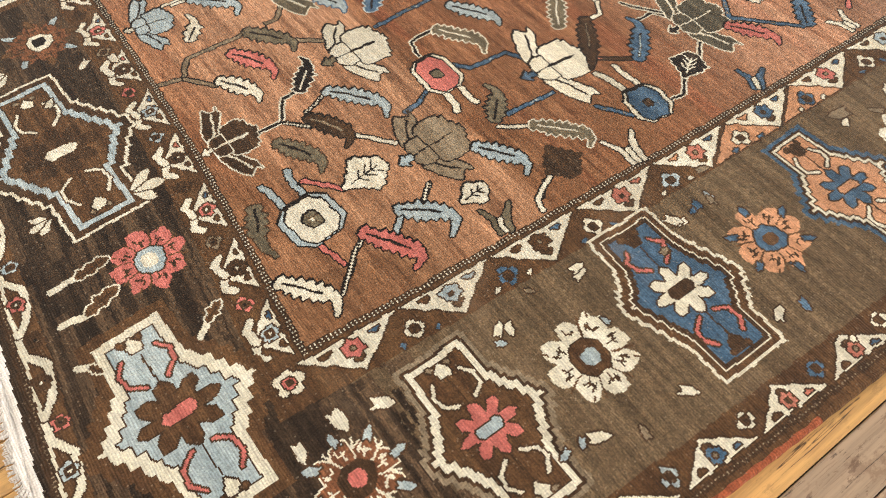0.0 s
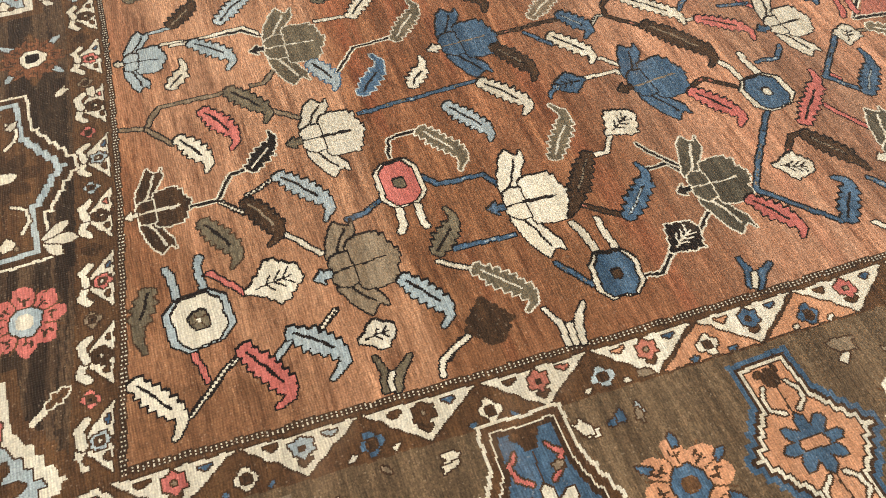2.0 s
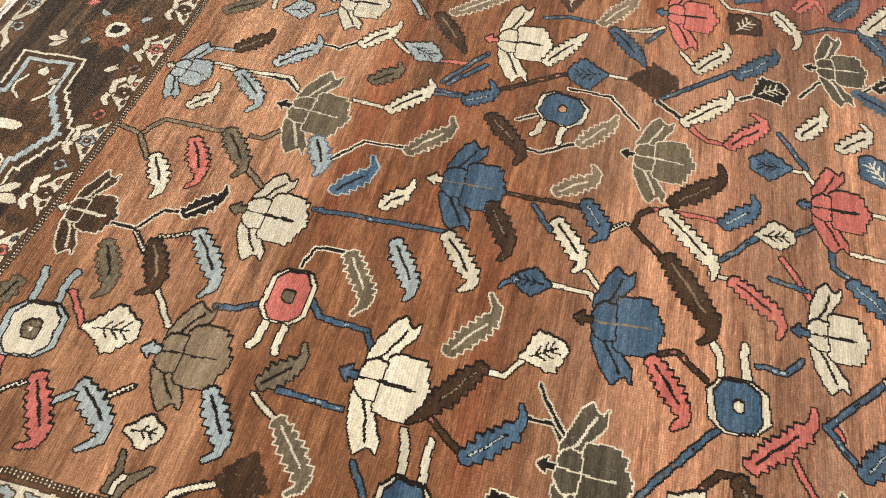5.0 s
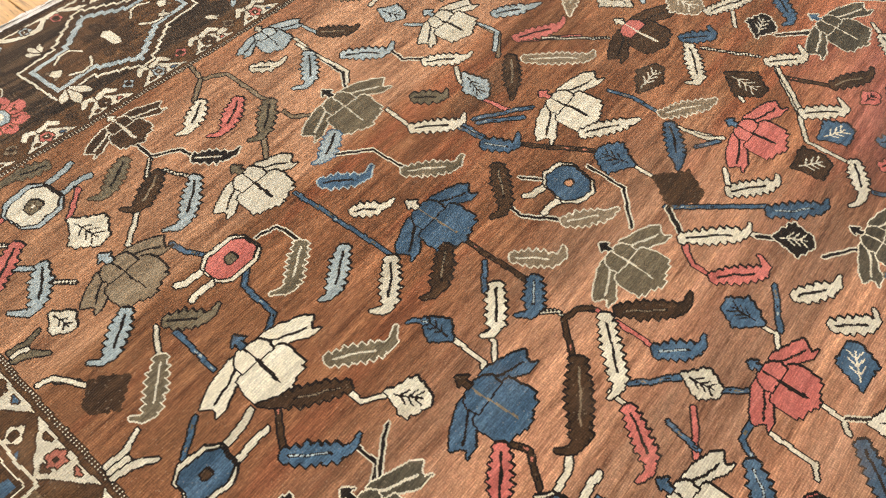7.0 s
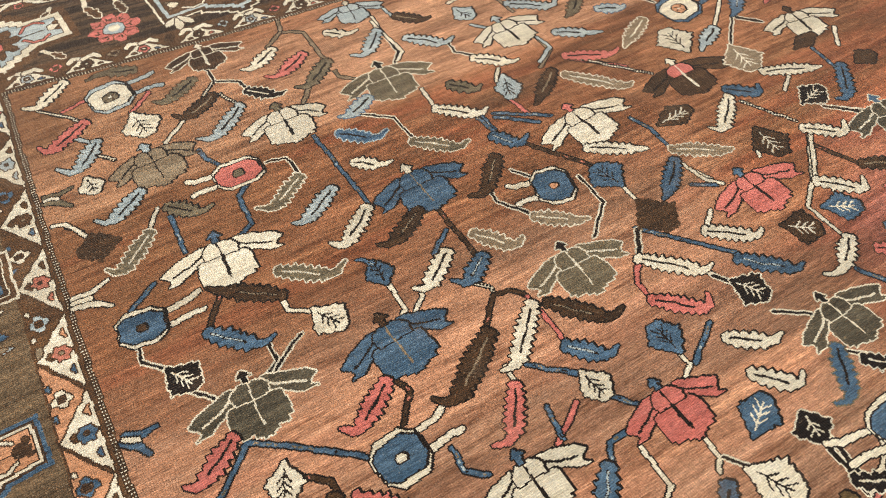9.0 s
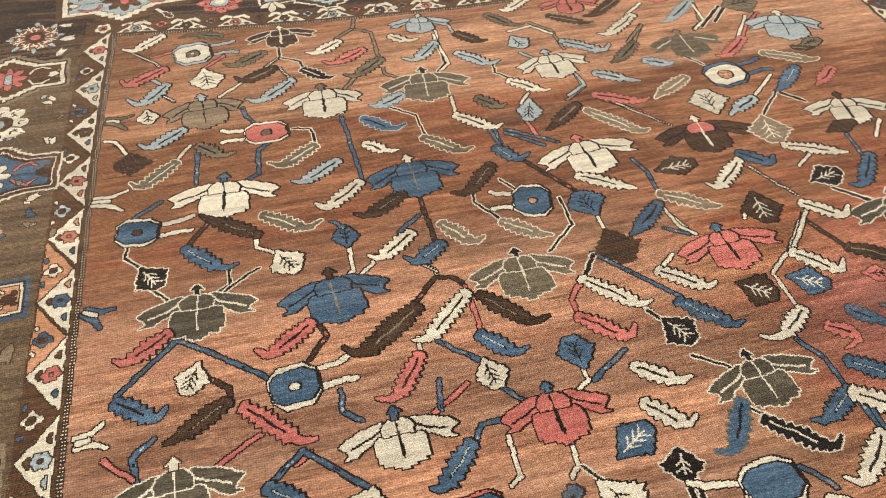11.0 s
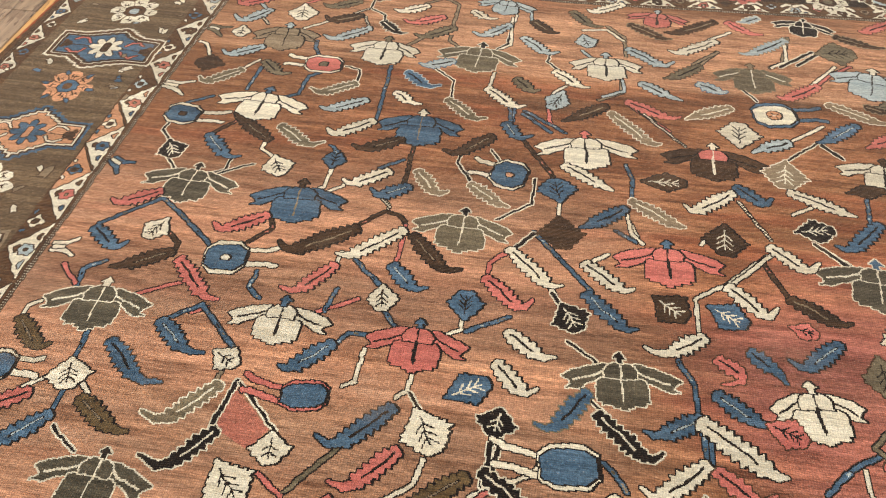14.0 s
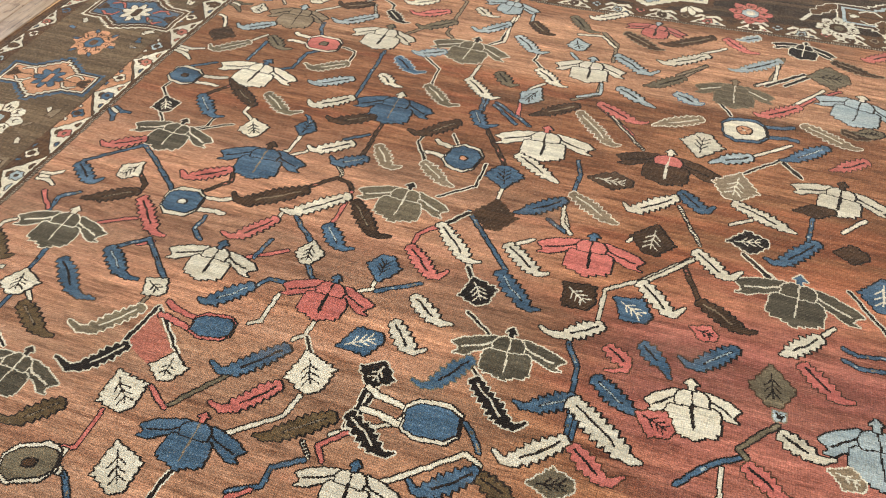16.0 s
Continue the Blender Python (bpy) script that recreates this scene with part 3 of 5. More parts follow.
def medallion(cx, cy, long, ends, points, fill, lines, star, heart, tilt=0.0, lean=0.0):
    """A stepped medallion, its length along y, with nested outlines, an eight-petalled star and four curled tendrils."""
    who = piece("medallion", WORDS.get(fill, fill) + " stepped medallion with " + WORDS.get(lines[0][0], lines[0][0]) + " outline")
    ct, st = math.cos(tilt), math.sin(tilt)

    def at(a, b):
        return (cx + b * ct - a * st, cy + a * ct + b * st)

    p = Patch(cx - long - 0.03, cx + long + 0.03, cy - long - 0.03, cy + long + 0.03)
    dx, dy = p.x - cx, p.y - cy
    across = dx * ct + dy * st
    a, c = np.abs(dy * ct - dx * st + lean * np.sign(across) * np.maximum(0, np.abs(across) - ends)), np.abs(across)
    rise = np.clip(1 - a / (long * 0.52), 0, 1)
    rise = 0.75 * np.ceil(rise * 5) / 5 + 0.25 * rise + 0.03 * np.sin(a * 210 + cy * 50) * np.sin(c * 160)
    left = (a < long) & (c < ends + (points - ends) * rise)
    for colour, wide in lines:
        p.paint(left, colour, who)
        for _ in range(max(1, round(wide / KNOT))):
            left = ~grown(~left)
    p.paint(left, "umber", who)
    p.paint(~grown(~left), fill, who)
    for k in range(4):
        qa, qb = (1, 1, -1, -1)[k], (1, -1, 1, -1)[k]
        tendril = "pink" if fill in ("lblue", "blue") else "cream"
        line([at(qa * long * 0.34, qb * ends * 0.22), at(qa * long * 0.42, qb * ends * 0.52), at(qa * long * 0.55, qb * ends * 0.58), at(qa * long * 0.66, qb * ends * 0.36)], tendril, 0.0066, who, "umber", 0.8)
    for q in (-1, 1):
        line([at(q * long * 0.3, 0), at(q * long * 0.62, 0)], "umber", KNOT * 1.2, who)
        bx, by = at(q * long * 0.74, 0)
        bud = "cream" if fill in ("lblue", "brown") else "umber"
        shape([at(q * long * 0.74 + 0.017 * i, 0.013 * j) for i, j in ((1, 0), (0, 1), (-0.8, 0.7), (-0.8, -0.7), (0, -1))], bud, "umber", who)
        for side in (-1, 1):
            gx, gy = at(q * long * 0.80, side * 0.016)
            shape([(gx + 0.006 * i, gy + 0.006 * j) for i, j in ((1, 0), (0, 1), (-1, 0), (0, -1))], "brown" if fill != "brown" else "stone", "umber", who)
    r = min(points * 0.52, long * 0.34)
    pts = []
    for k in range(32):
        a = 2 * math.pi * k / 32
        q = r * (1.0, 0.86, 0.5, 0.86)[k % 4]
        pts.append(at(q * 0.92 * math.cos(a), q * math.sin(a)))
    shape(pts, star, "umber", who)
    shape([at(r * 0.17 * s, r * 0.44 * d) for s, d in ((1, 0.7), (1, -0.7), (0, -1), (-1, -0.7), (-1, 0.7), (0, 1))], heart, "umber", who)


def fleck(cx, cy, size, colour, turn):
    who = piece("fleck", WORDS.get(colour, colour) + " filler sprig")
    c, s = math.cos(turn) * size, math.sin(turn) * size
    shape([(cx + a * c - b * s, cy + a * s + b * c) for a, b in ((1, 0.1), (0.3, 0.5), (-0.9, 0.35), (-0.6, -0.2), (-1, -0.5), (0.4, -0.35))], colour, "umber", who)


def twig(*flat):
    """A twig: an ivory stalk and an ivory-edged brown blade."""
    a, c, d = pairs(flat)
    who = piece("twig", "ivory-edged brown twig")
    line([a, c], "cream", 0.013, who)
    long, at = frame_of(*c, *d)
    blade = [(0.0, 0.05), (0.16, 0.20), (0.30, 0.12), (0.46, 0.26), (0.60, 0.15), (0.78, 0.22), (1.0, 0.04)]
    shape([at(s, q) for s, q in blade] + [at(s, -q * 0.8) for s, q in reversed(blade)], "brown", "cream", who)
    line([at(0.12, 0), at(0.85, 0)], "umber", KNOT * 1.2, who)


def trefoil(bx, by, tx, ty):
    who = piece("trefoil", "ivory three-lobed filler leaf")
    long, at = frame_of(bx, by, tx, ty)
    for k in (-0.75, 0.0, 0.75):
        c, d = math.cos(k), math.sin(k)
        reach = 1.15 if k == 0 else 1.0
        lobe = [(0.0, 0.05), (0.35, 0.13), (0.62, 0.20), (0.84, 0.13), (1.0, 0.0), (0.84, -0.13), (0.62, -0.20), (0.35, -0.13), (0.0, -0.05)]
        shape([at((a * c - b * d) * reach, (a * d + b * c) * reach) for a, b in lobe], "cream", "umber", who)


def guard_triangle(corners, fill, flower, flip):
    """An ivory triangle with a small worn flower and three notches in it."""
    who = piece("guard_triangle", "ivory guard triangle with a " + WORDS.get(flower, flower) + " flower")
    mx, my = sum(c[0] for c in corners) / 3, sum(c[1] for c in corners) / 3
    wear = random.Random(int(mx * 887) * 17 + int(my * 883))
    rim = []
    for k in range(3):
        (ax, ay), (bx, by) = corners[k], corners[(k + 1) % 3]
        for s in range(9):
            f = s / 9 + wear.uniform(-0.02, 0.02) * (s > 0)
            pull = (0.0, 0.055, 0.0)[s % 3] * wear.uniform(0.4, 1.4)
            x, y = ax + (bx - ax) * f, ay + (by - ay) * f
            rim.append((x + (mx - x) * pull, y + (my - y) * pull))
    shape(rim, "cream", "umber", who)
    size = 0.30 * min(math.dist(corners[0], corners[1]), 3.4 * abs(math.dist(corners[0], (mx, my)) * 0.42))
    for k in range(3):
        (ax, ay), (bx, by) = corners[k], corners[(k + 1) % 3]
        qx, qy = mx + (ax - mx) * 0.50, my + (ay - my) * 0.50
        shape([(qx + (x - mx) * 0.13, qy + (y - my) * 0.13) for x, y in corners], (fill, flower if flip else "blue", "brown")[k], "umber", who)
    r = max(0.011, min(0.021, size * 0.5))
    pts = []
    for k in range(12):
        a = 2 * math.pi * k / 12
        q = r * (1.0 if k % 2 else 0.74) * wear.uniform(0.9, 1.12)
        pts.append((mx + q * math.cos(a), my + q * math.sin(a)))
    shape(pts, flower, "umber", who)
    shape([(mx + 0.0045 * i, my + 0.0045 * j) for i, j in ((1, 0), (0, 1), (-1, 0), (0, -1))], "umber" if flip else "stone", "umber", who)


GROUNDS, FLOWERS = ("brown", "orange", "umber"), ("pink", "lblue", "brown", "rose", "rose", "blue")
rng = random.Random(7)
# long side, inner band
for k in range(14):
    x = -0.018 + 0.1925 * k
    low, high = -0.012, -0.082
    between = "orange" if k in (4, 5, 9) else "brown"
    quad = [on_long(x + 0.10, high), on_long(x + 0.20, low), on_long(x + 0.29, high)]
    if between != "brown":
        shape(quad, between, "umber", LONG_GUARD)
    guard_triangle([on_long(x, low), on_long(x + 0.184, low), on_long(x + 0.088, high)], between if k % 3 else "brown", FLOWERS[k % 6], k % 2)
    cx, cy = on_long(x + 0.192, -0.060)
    rosette(cx, cy, 0.020, ("cream", "blue", "cream", "lblue")[k % 4], "brown", "umber", "umber", 4)
    for q in (-0.034, 0.034):
        fx, fy = on_long(x + 0.192 + q, -0.077)
        fleck(fx, fy, 0.008, "cream" if k % 2 else "blue", rng.uniform(0, 6))
# long side, outer band
for k in range(15):
    x = 0.02 + 0.160 * k
    guard_triangle([on_long(x, -0.513), on_long(x + 0.148, -0.513), on_long(x + 0.07, -0.462)], "brown", FLOWERS[(k * 5 + 1) % 6], k % 2)
    cx, cy = on_long(x + 0.152, -0.482)
    rosette(cx, cy, 0.017, ("cream", "lblue", "cream", "blue")[k % 4], "brown", "umber", "umber", 4)
# end, inner band: an angular ivory vine
for k in range(17):
    y = 0.01 + 0.148 * k
    if y > 2.2:
        break
    guard_triangle([on_end(-0.012, y), on_end(-0.012, y + 0.118), on_end(-0.066, y + 0.056)], "brown", FLOWERS[(k + 1) % 6], k % 2)
    who = piece("vine", "ivory hooked sprig of the guard band")
    for q in (-1, 1):
        line([on_end(-0.058, y + 0.056), on_end(-0.066, y + 0.056 + q * 0.026), on_end(-0.052, y + 0.056 + q * 0.040)], "cream", 0.014, who, "umber", 0.8)
    cx, cy = on_end(-0.032, y + 0.056)
    rosette(cx, cy, 0.0165, ("lblue", "umber", "pink", "umber")[k % 4], "black" if k % 2 else "umber", "cream", "umber", 5)
    cx, cy = on_end(-0.048, y + 0.130)
    rosette(cx, cy, 0.0150, ("pink", "stone", "umber", "lblue")[k % 4], "umber", "black", "umber", 4)
rosette(*on_end(-0.040, -0.030), 0.026, "cream", "pink", "umber", "umber", 5)
# end, outer band
for k in range(-3, 15):
    y = -0.02 + 0.165 * k
    who = piece("vine", "ivory angular vine of the guard band")
    line([on_end(-0.396, y), on_end(-0.374, y + 0.03), on_end(-0.368, y + 0.085), on_end(-0.396, y + 0.12), on_end(-0.396, y + 0.165)], "cream", 0.013, who, "umber")
    line([on_end(-0.400, y), on_end(-0.400, y + 0.165)], "cream", 0.006, who)
    cx, cy = on_end(-0.385, y + 0.060)
    rosette(cx, cy, 0.0165, ("lblue", "umber", "pink")[k % 3], "black", "cream", "umber", 5)
    cx, cy = on_end(-0.376, y + 0.142)
    rosette(cx, cy, 0.016, ("pink", "umber", "lblue")[k % 3], "umber", "black", "umber", 5)
# long main border
for x, v, kind in ((0.166, -0.271, 0), (0.590, -0.251, 1), (1.011, -0.262, 2), (1.44, -0.262, 0), (1.87, -0.262, 1), (2.30, -0.262, 2)):
    cx, cy = on_long(x, v)
    if kind == 0:
        medallion(cx, cy, 0.164, 0.070, 0.120, "brown", [("stone", 0.0078), ("umber", 0.0052), ("cream", 0.0104)], "pink", "lblue", 0.02, 0.10)
    elif kind == 1:
        medallion(cx, cy, 0.171, 0.073, 0.118, "blue", [("cream", 0.0052), ("brown", 0.0104), ("cream", 0.0026), ("umber", 0.0052)], "cream", "umber", -0.03, 0.55)
    else:
        medallion(cx, cy, 0.160, 0.058, 0.120, "orange", [("blue", 0.009), ("umber", 0.006), ("cream", 0.004)], "blue", "orange", 0.04, 0.10)
for x, kind in ((0.375, 0), (0.797, 1), (1.225, 0), (1.655, 1), (2.08, 0)):
    cx, cy = on_long(x, -0.262)
    rosette(cx, cy, 0.072 if kind else 0.079, "orange" if kind else "cream", "blue" if kind else "brown", "brown" if kind else "lblue")
    if kind:
        for k in range(6):
            a = 0.4 + k * 1.05
            fleck(cx + 0.071 * math.cos(a), cy + 0.071 * math.sin(a), 0.013, "blue", a)
for k in range(44):
    x = 1.16 + 0.068 * (k // 2) + rng.uniform(-0.02, 0.02)
    cx, cy = on_long(x, (-0.155, -0.400)[k % 2] + rng.uniform(-0.025, 0.025))
    if cx < GX1 - 0.02 and dye[int((cx - GX0) / KNOT), int((cy - GY0) / KNOT)] == ORDER.index("taupe"):
        fleck(cx, cy, rng.uniform(0.010, 0.018), ("cream", "lblue", "cream", "stone", "blue", "cream")[rng.randrange(6)], rng.uniform(0, 6))
# end main border
for u, y, kind in ((-0.210, 0.028, 0), (-0.217, 0.660, 1), (-0.205, 1.345, 0), (-0.20, 2.17, 1)):
    cx, cy = on_end(u, y)
    if kind == 0:
        medallion(cx, cy, 0.206, 0.080, 0.152, "lblue", [("brown", 0.018), ("cream", 0.0156)], "brown", "pink", 0.06, 0.2)
    else:
        medallion(cx, cy, 0.222, 0.076, 0.146, "brown", [("cream", 0.005), ("umber", 0.014), ("lblue", 0.011)], "umber", "cream", 0.05, 0.1)
for x, y, kind in ((-0.120, 0.322, 0), (-0.069, 0.992, 1), (-0.064, 1.677, 0), (-0.055, 1.955, 2), (-0.040, -0.225, 3)):
    colours = (("pink", "lblue", "cream"), ("tan", "cream", "black"), ("cream", "umber", "olive"), ("tan", "umber", "pink"))[kind]
    rosette(x, y, 0.068, *colours, "cream" if kind == 3 else "umber")
    if kind in (1, 3):
        for k in range(8):
            a = k * 0.785
            fleck(x + 0.072 * math.cos(a), y + 0.072 * math.sin(a), 0.015, "lblue" if kind == 3 or k % 2 else "brown", a)

# ---- field ornaments: stems first, blossoms over them ----
tinge('rose', 1.713, 0.522, 1.799, 0.505, 1.833, 0.590, 1.789, 0.614)
stem('blue', 0.546, 0.604, 0.778, 0.615, 0.816, 0.613)
stem('blue', 0.608, 0.409, 0.637, 0.374, 0.726, 0.369, 0.743, 0.335)
stem('blue', 0.449, 0.352, 0.487, 0.355, 0.526, 0.379)
stem('cream', 0.332, 0.358, 0.384, 0.293, 0.408, 0.291)
stem('dots', 0.569, 0.471, 0.581, 0.518, 0.640, 0.522)
stem('blue', 0.614, 0.224, 0.727, 0.217)
stem('blue', 0.774, 0.133, 0.815, 0.069)
stem('dots', 0.907, 0.056, 0.943, 0.054, 0.987, 0.091)
stem('dots', 1.046, 0.105, 1.093, 0.147)
stem('dots', 1.032, 0.275, 1.076, 0.275, 1.094, 0.246)
stem('dots', 1.041, 0.340, 1.093, 0.262)
stem('cream', 0.949, 0.342, 0.976, 0.344, 1.009, 0.384)
stem('cream', 1.021, 0.547, 1.098, 0.543, 1.112, 0.532)
stem('cream', 1.065, 0.598, 1.091, 0.589, 1.117, 0.553)
stem('blue', 1.400, 0.468, 1.449, 0.465, 1.478, 0.497)
stem('blue', 1.338, 0.334, 1.221, 0.189, 1.202, 0.160, 1.311, 0.044)
stem('umber', 0.902, 0.739, 1.050, 0.742)
stem('beads', 1.102, 0.684, 1.140, 0.721, 1.163, 0.720)
stem('pink', 1.173, 0.759, 1.200, 0.774, 1.333, 0.775)
stem('umber', 1.187, 0.770, 1.168, 0.751, 1.161, 0.712, 1.218, 0.662)
stem('blue', 1.329, 0.680, 1.399, 0.755)
stem('cream', 1.311, 0.643, 1.351, 0.641)
stem('pink', 1.445, 0.712, 1.494, 0.632)
stem('blue', 1.421, 0.659, 1.488, 0.650)
stem('dots', 0.537, 0.735, 0.591, 0.800, 0.679, 0.804)
stem('cream', 0.534, 0.912, 0.606, 0.906)
stem('dots', 0.414, 1.067, 0.452, 1.063, 0.496, 1.108)
stem('blue', 0.678, 0.988, 0.767, 0.987)
stem('blue', 0.718, 1.013, 0.790, 1.096)
stem('dots', 0.914, 0.865, 0.951, 0.863, 1.027, 0.912)
stem('dots', 0.889, 0.946, 0.930, 0.972)
stem('dots', 0.984, 1.068, 1.075, 1.068, 1.144, 0.987)
stem('cream', 0.200, 0.947, 0.257, 0.941)
stem('dots', 0.309, 0.936, 0.369, 0.935, 0.419, 0.900)
stem('lblue', 0.183, 0.994, 0.231, 0.999)
stem('stone', 0.083, 0.717, 0.133, 0.704, 0.164, 0.756, 0.304, 0.753)
stem('stone', 0.133, 0.701, 0.176, 0.644)
stem('stone', 0.355, 0.757, 0.383, 0.755, 0.422, 0.799)
stem('stone', 0.370, 0.680, 0.431, 0.631)
stem('dots', 0.179, 0.476, 0.233, 0.474, 0.268, 0.529, 0.300, 0.530)
stem('beads', 0.239, 0.467, 0.273, 0.428)
stem('beads', 0.289, 0.470, 0.348, 0.490)
stem('pink', 0.189, 0.317, 0.241, 0.255)
stem('pink', 0.135, 0.172, 0.149, 0.110)
stem('beads', 0.113, 0.059, 0.201, 0.138)
stem('beads', 0.347, 0.145, 0.377, 0.171)
stem('beads', 0.529, 0.019, 0.559, 0.047)
stem('cream', 0.576, 0.206, 0.625, 0.173)
stem('lblue', 0.260, 0.110, 0.295, 0.144)
stem('blue', 0.964, 0.723, 1.006, 0.667)
stem('umber', 0.873, 0.238, 0.932, 0.193)
stem('umber', 1.307, 0.210, 1.343, 0.258, 1.374, 0.258)
stem('umber', 1.314, 0.419, 1.263, 0.463, 1.219, 0.444)
stem('pink', 1.520, 0.395, 1.538, 0.363)
stem('blue', 1.467, 0.776, 1.516, 0.819)
stem('cream', 1.463, 0.947, 1.492, 0.948, 1.515, 0.912)
stem('blue', 1.494, 0.960, 1.439, 1.049)
stem('blue', 1.577, 0.691, 1.539, 0.714, 1.532, 0.797)
stem('cream', 1.670, 0.735, 1.656, 0.755, 1.575, 0.757)
stem('cream', 1.680, 0.844, 1.660, 0.863, 1.622, 0.867)
stem('dots', 1.663, 0.868, 1.696, 0.896)
stem('pink', 1.508, 0.223, 1.462, 0.308)
stem('blue', 1.562, 0.319, 1.513, 0.380, 1.618, 0.489)
stem('blue', 1.622, 0.168, 1.697, 0.170)
stem('black', 1.692, 0.521, 1.806, 0.505)
stem('dots', 1.697, 0.529, 1.793, 0.633)
stem('dots', 1.485, 1.176, 1.529, 1.238)
stem('dots', 1.617, 1.220, 1.656, 1.263)
stem('blue', 1.498, 1.406, 1.556, 1.436, 1.628, 1.440)
stem('blue', 1.171, 1.079, 1.334, 1.219)
stem('cream', 1.344, 1.131, 1.385, 1.153)
stem('pink', 1.328, 0.988, 1.290, 0.986, 1.247, 1.024)
stem('blue', 0.891, 1.298, 0.952, 1.313, 1.025, 1.311)
stem('umber', 0.815, 1.011, 0.967, 1.114)
stem('cream', 1.062, 1.136, 1.111, 1.136)
stem('cream', 1.095, 1.303, 1.155, 1.325)
stem('blue', 0.926, 1.891, 1.028, 1.881)
stem('dots', 1.108, 1.739, 1.175, 1.822)
stem('beads', 0.986, 1.573, 1.110, 1.638)
stem('pink', 0.622, 1.295, 0.732, 1.413)
stem('beads', 0.615, 1.302, 0.789, 1.451)
stem('blue', 0.687, 0.972, 0.760, 0.984)
stem('cream', 1.419, 1.452, 1.321, 1.451, 1.270, 1.521, 1.162, 1.625)
stem('umber', 1.190, 1.610, 1.290, 1.655)
stem('black', 1.726, 1.062, 1.823, 1.053)
stem('cream', 1.151, 1.472, 1.085, 1.522)
stem('cream', 0.723, 1.734, 0.640, 1.829)
stem('blue', 1.628, 1.440, 1.737, 1.453)
stem('blue', 1.506, 0.083, 1.455, 0.074, 1.424, 0.113)
stem('cream', 1.867, 1.018, 1.800, 1.129, 1.745, 1.155)
stem('black', 2.031, 0.768, 2.104, 0.760)
stem('olive', 1.911, 0.685, 1.870, 0.713, 1.804, 0.761)
stem('pink', 1.879, 0.623, 1.919, 0.680)
stem('pink', 1.960, 0.567, 2.050, 0.569, 2.065, 0.526)
stem('blue', 1.660, 1.459, 1.733, 1.459)
stem('blue', 1.758, 1.661, 1.689, 1.727, 1.656, 1.782)
stem('cream', 1.698, 1.739, 1.770, 1.743)
stem('olive', 1.565, 1.836, 1.644, 1.765, 1.659, 1.785)
stem('blue', 2.101, 0.579, 2.146, 0.626)
stem('cream', 1.767, 0.238, 1.741, 0.209)
stem('dots', 1.151, 1.972, 1.260, 2.052)
stem('stone', 0.221, 1.238, 0.277, 1.289, 0.381, 1.296)
stem('black', 0.347, 1.802, 0.261, 1.886)
stem('pink', 0.453, 1.839, 0.386, 1.890, 0.329, 1.957)
stem('stone', 0.195, 1.793, 0.343, 1.759, 0.373, 1.719)
stem('cream', 0.567, 1.125, 0.609, 1.090)
stem('stone', 0.512, 1.282, 0.574, 1.284, 0.621, 1.217)
stem('pink', 0.682, 1.080, 0.749, 1.092)
stem('blue', 0.704, 1.016, 0.784, 1.134)
stem('stone', 0.312, 1.570, 0.388, 1.518)
stem('blue', 1.326, 1.960, 1.337, 1.983, 1.327, 2.043)
stem('blue', 1.358, 1.959, 1.371, 1.988, 1.364, 2.036)
stem('cream', 1.275, 1.941, 1.311, 1.912)
stem('cream', 1.935, 1.145, 1.822, 1.279, 1.838, 1.312)
stem('blue', 1.760, 1.256, 1.777, 1.279, 1.812, 1.299)
stem('pink', 1.854, 1.048, 1.896, 1.005, 1.925, 1.026)
stem('beads', 1.897, 0.972, 1.924, 0.997)
stem('blue', 1.933, 0.994, 1.968, 0.944, 2.008, 0.942, 2.038, 0.887)
stem('pink', 2.047, 0.892, 2.024, 0.927)
stem('black', 1.723, 1.046, 1.840, 1.038)
stem('cream', 1.559, 0.028, 1.577, 0.006, 1.602, 0.008)
stem('cream', 1.744, 0.137, 1.777, 0.097)
stem('blue', 1.766, 0.185, 1.821, 0.185)
stem('dots', 1.849, 0.204, 1.893, 0.269)
stem('pink', 1.447, 0.023, 1.500, 0.076)
stem('stone', 1.676, 0.482, 1.712, 0.477)
stem('cream', 1.932, 0.822, 1.859, 0.912, 1.806, 0.923)
stem('cream', 0.217, 0.935, 0.375, 0.945, 0.402, 0.918)
stem('lblue', 0.372, 1.163, 0.413, 1.196)
stem('cream', 0.254, 1.162, 0.240, 1.237, 0.296, 1.287)
stem('cream', 0.246, 1.552, 0.195, 1.620)
stem('stone', 0.392, 1.493, 0.315, 1.571)
stem('cream', 0.201, 1.779, 0.331, 1.774, 0.373, 1.725)
stem('black', 0.364, 1.751, 0.267, 1.855)
stem('cream', 0.461, 1.817, 0.338, 1.912)
stem('dots', 0.485, 1.619, 0.550, 1.664)
stem('lblue', 0.600, 1.232, 0.565, 1.292, 0.510, 1.285)
stem('dots', 0.817, 1.702, 0.710, 1.810)
stem('black', 0.723, 1.814, 0.773, 1.860)
stem('cream', 1.079, 1.300, 1.141, 1.310, 1.170, 1.337)
stem('blue', 1.136, 1.273, 1.168, 1.320)
stem('cream', 1.263, 1.538, 1.154, 1.637)
stem('cream', 0.978, 1.749, 1.012, 1.701)
stem('cream', 0.954, 1.962, 0.892, 2.015)
stem('black', 1.107, 1.738, 1.165, 1.801)
stem('cream', 1.218, 1.256, 1.247, 1.218)
stem('black', 1.177, 1.081, 1.246, 1.029)
stem('black', 1.358, 1.134, 1.391, 1.162)
stem('cream', 0.573, 0.049, 0.515, 0.019, 0.509, -0.007)
palmette('lblue', 'black', 'cream', 0.092, 0.915, 0.203, 0.903, 0.89)
palmette('olive', 'cream', 'black', 0.375, 0.861, 0.539, 0.851, 0.70)
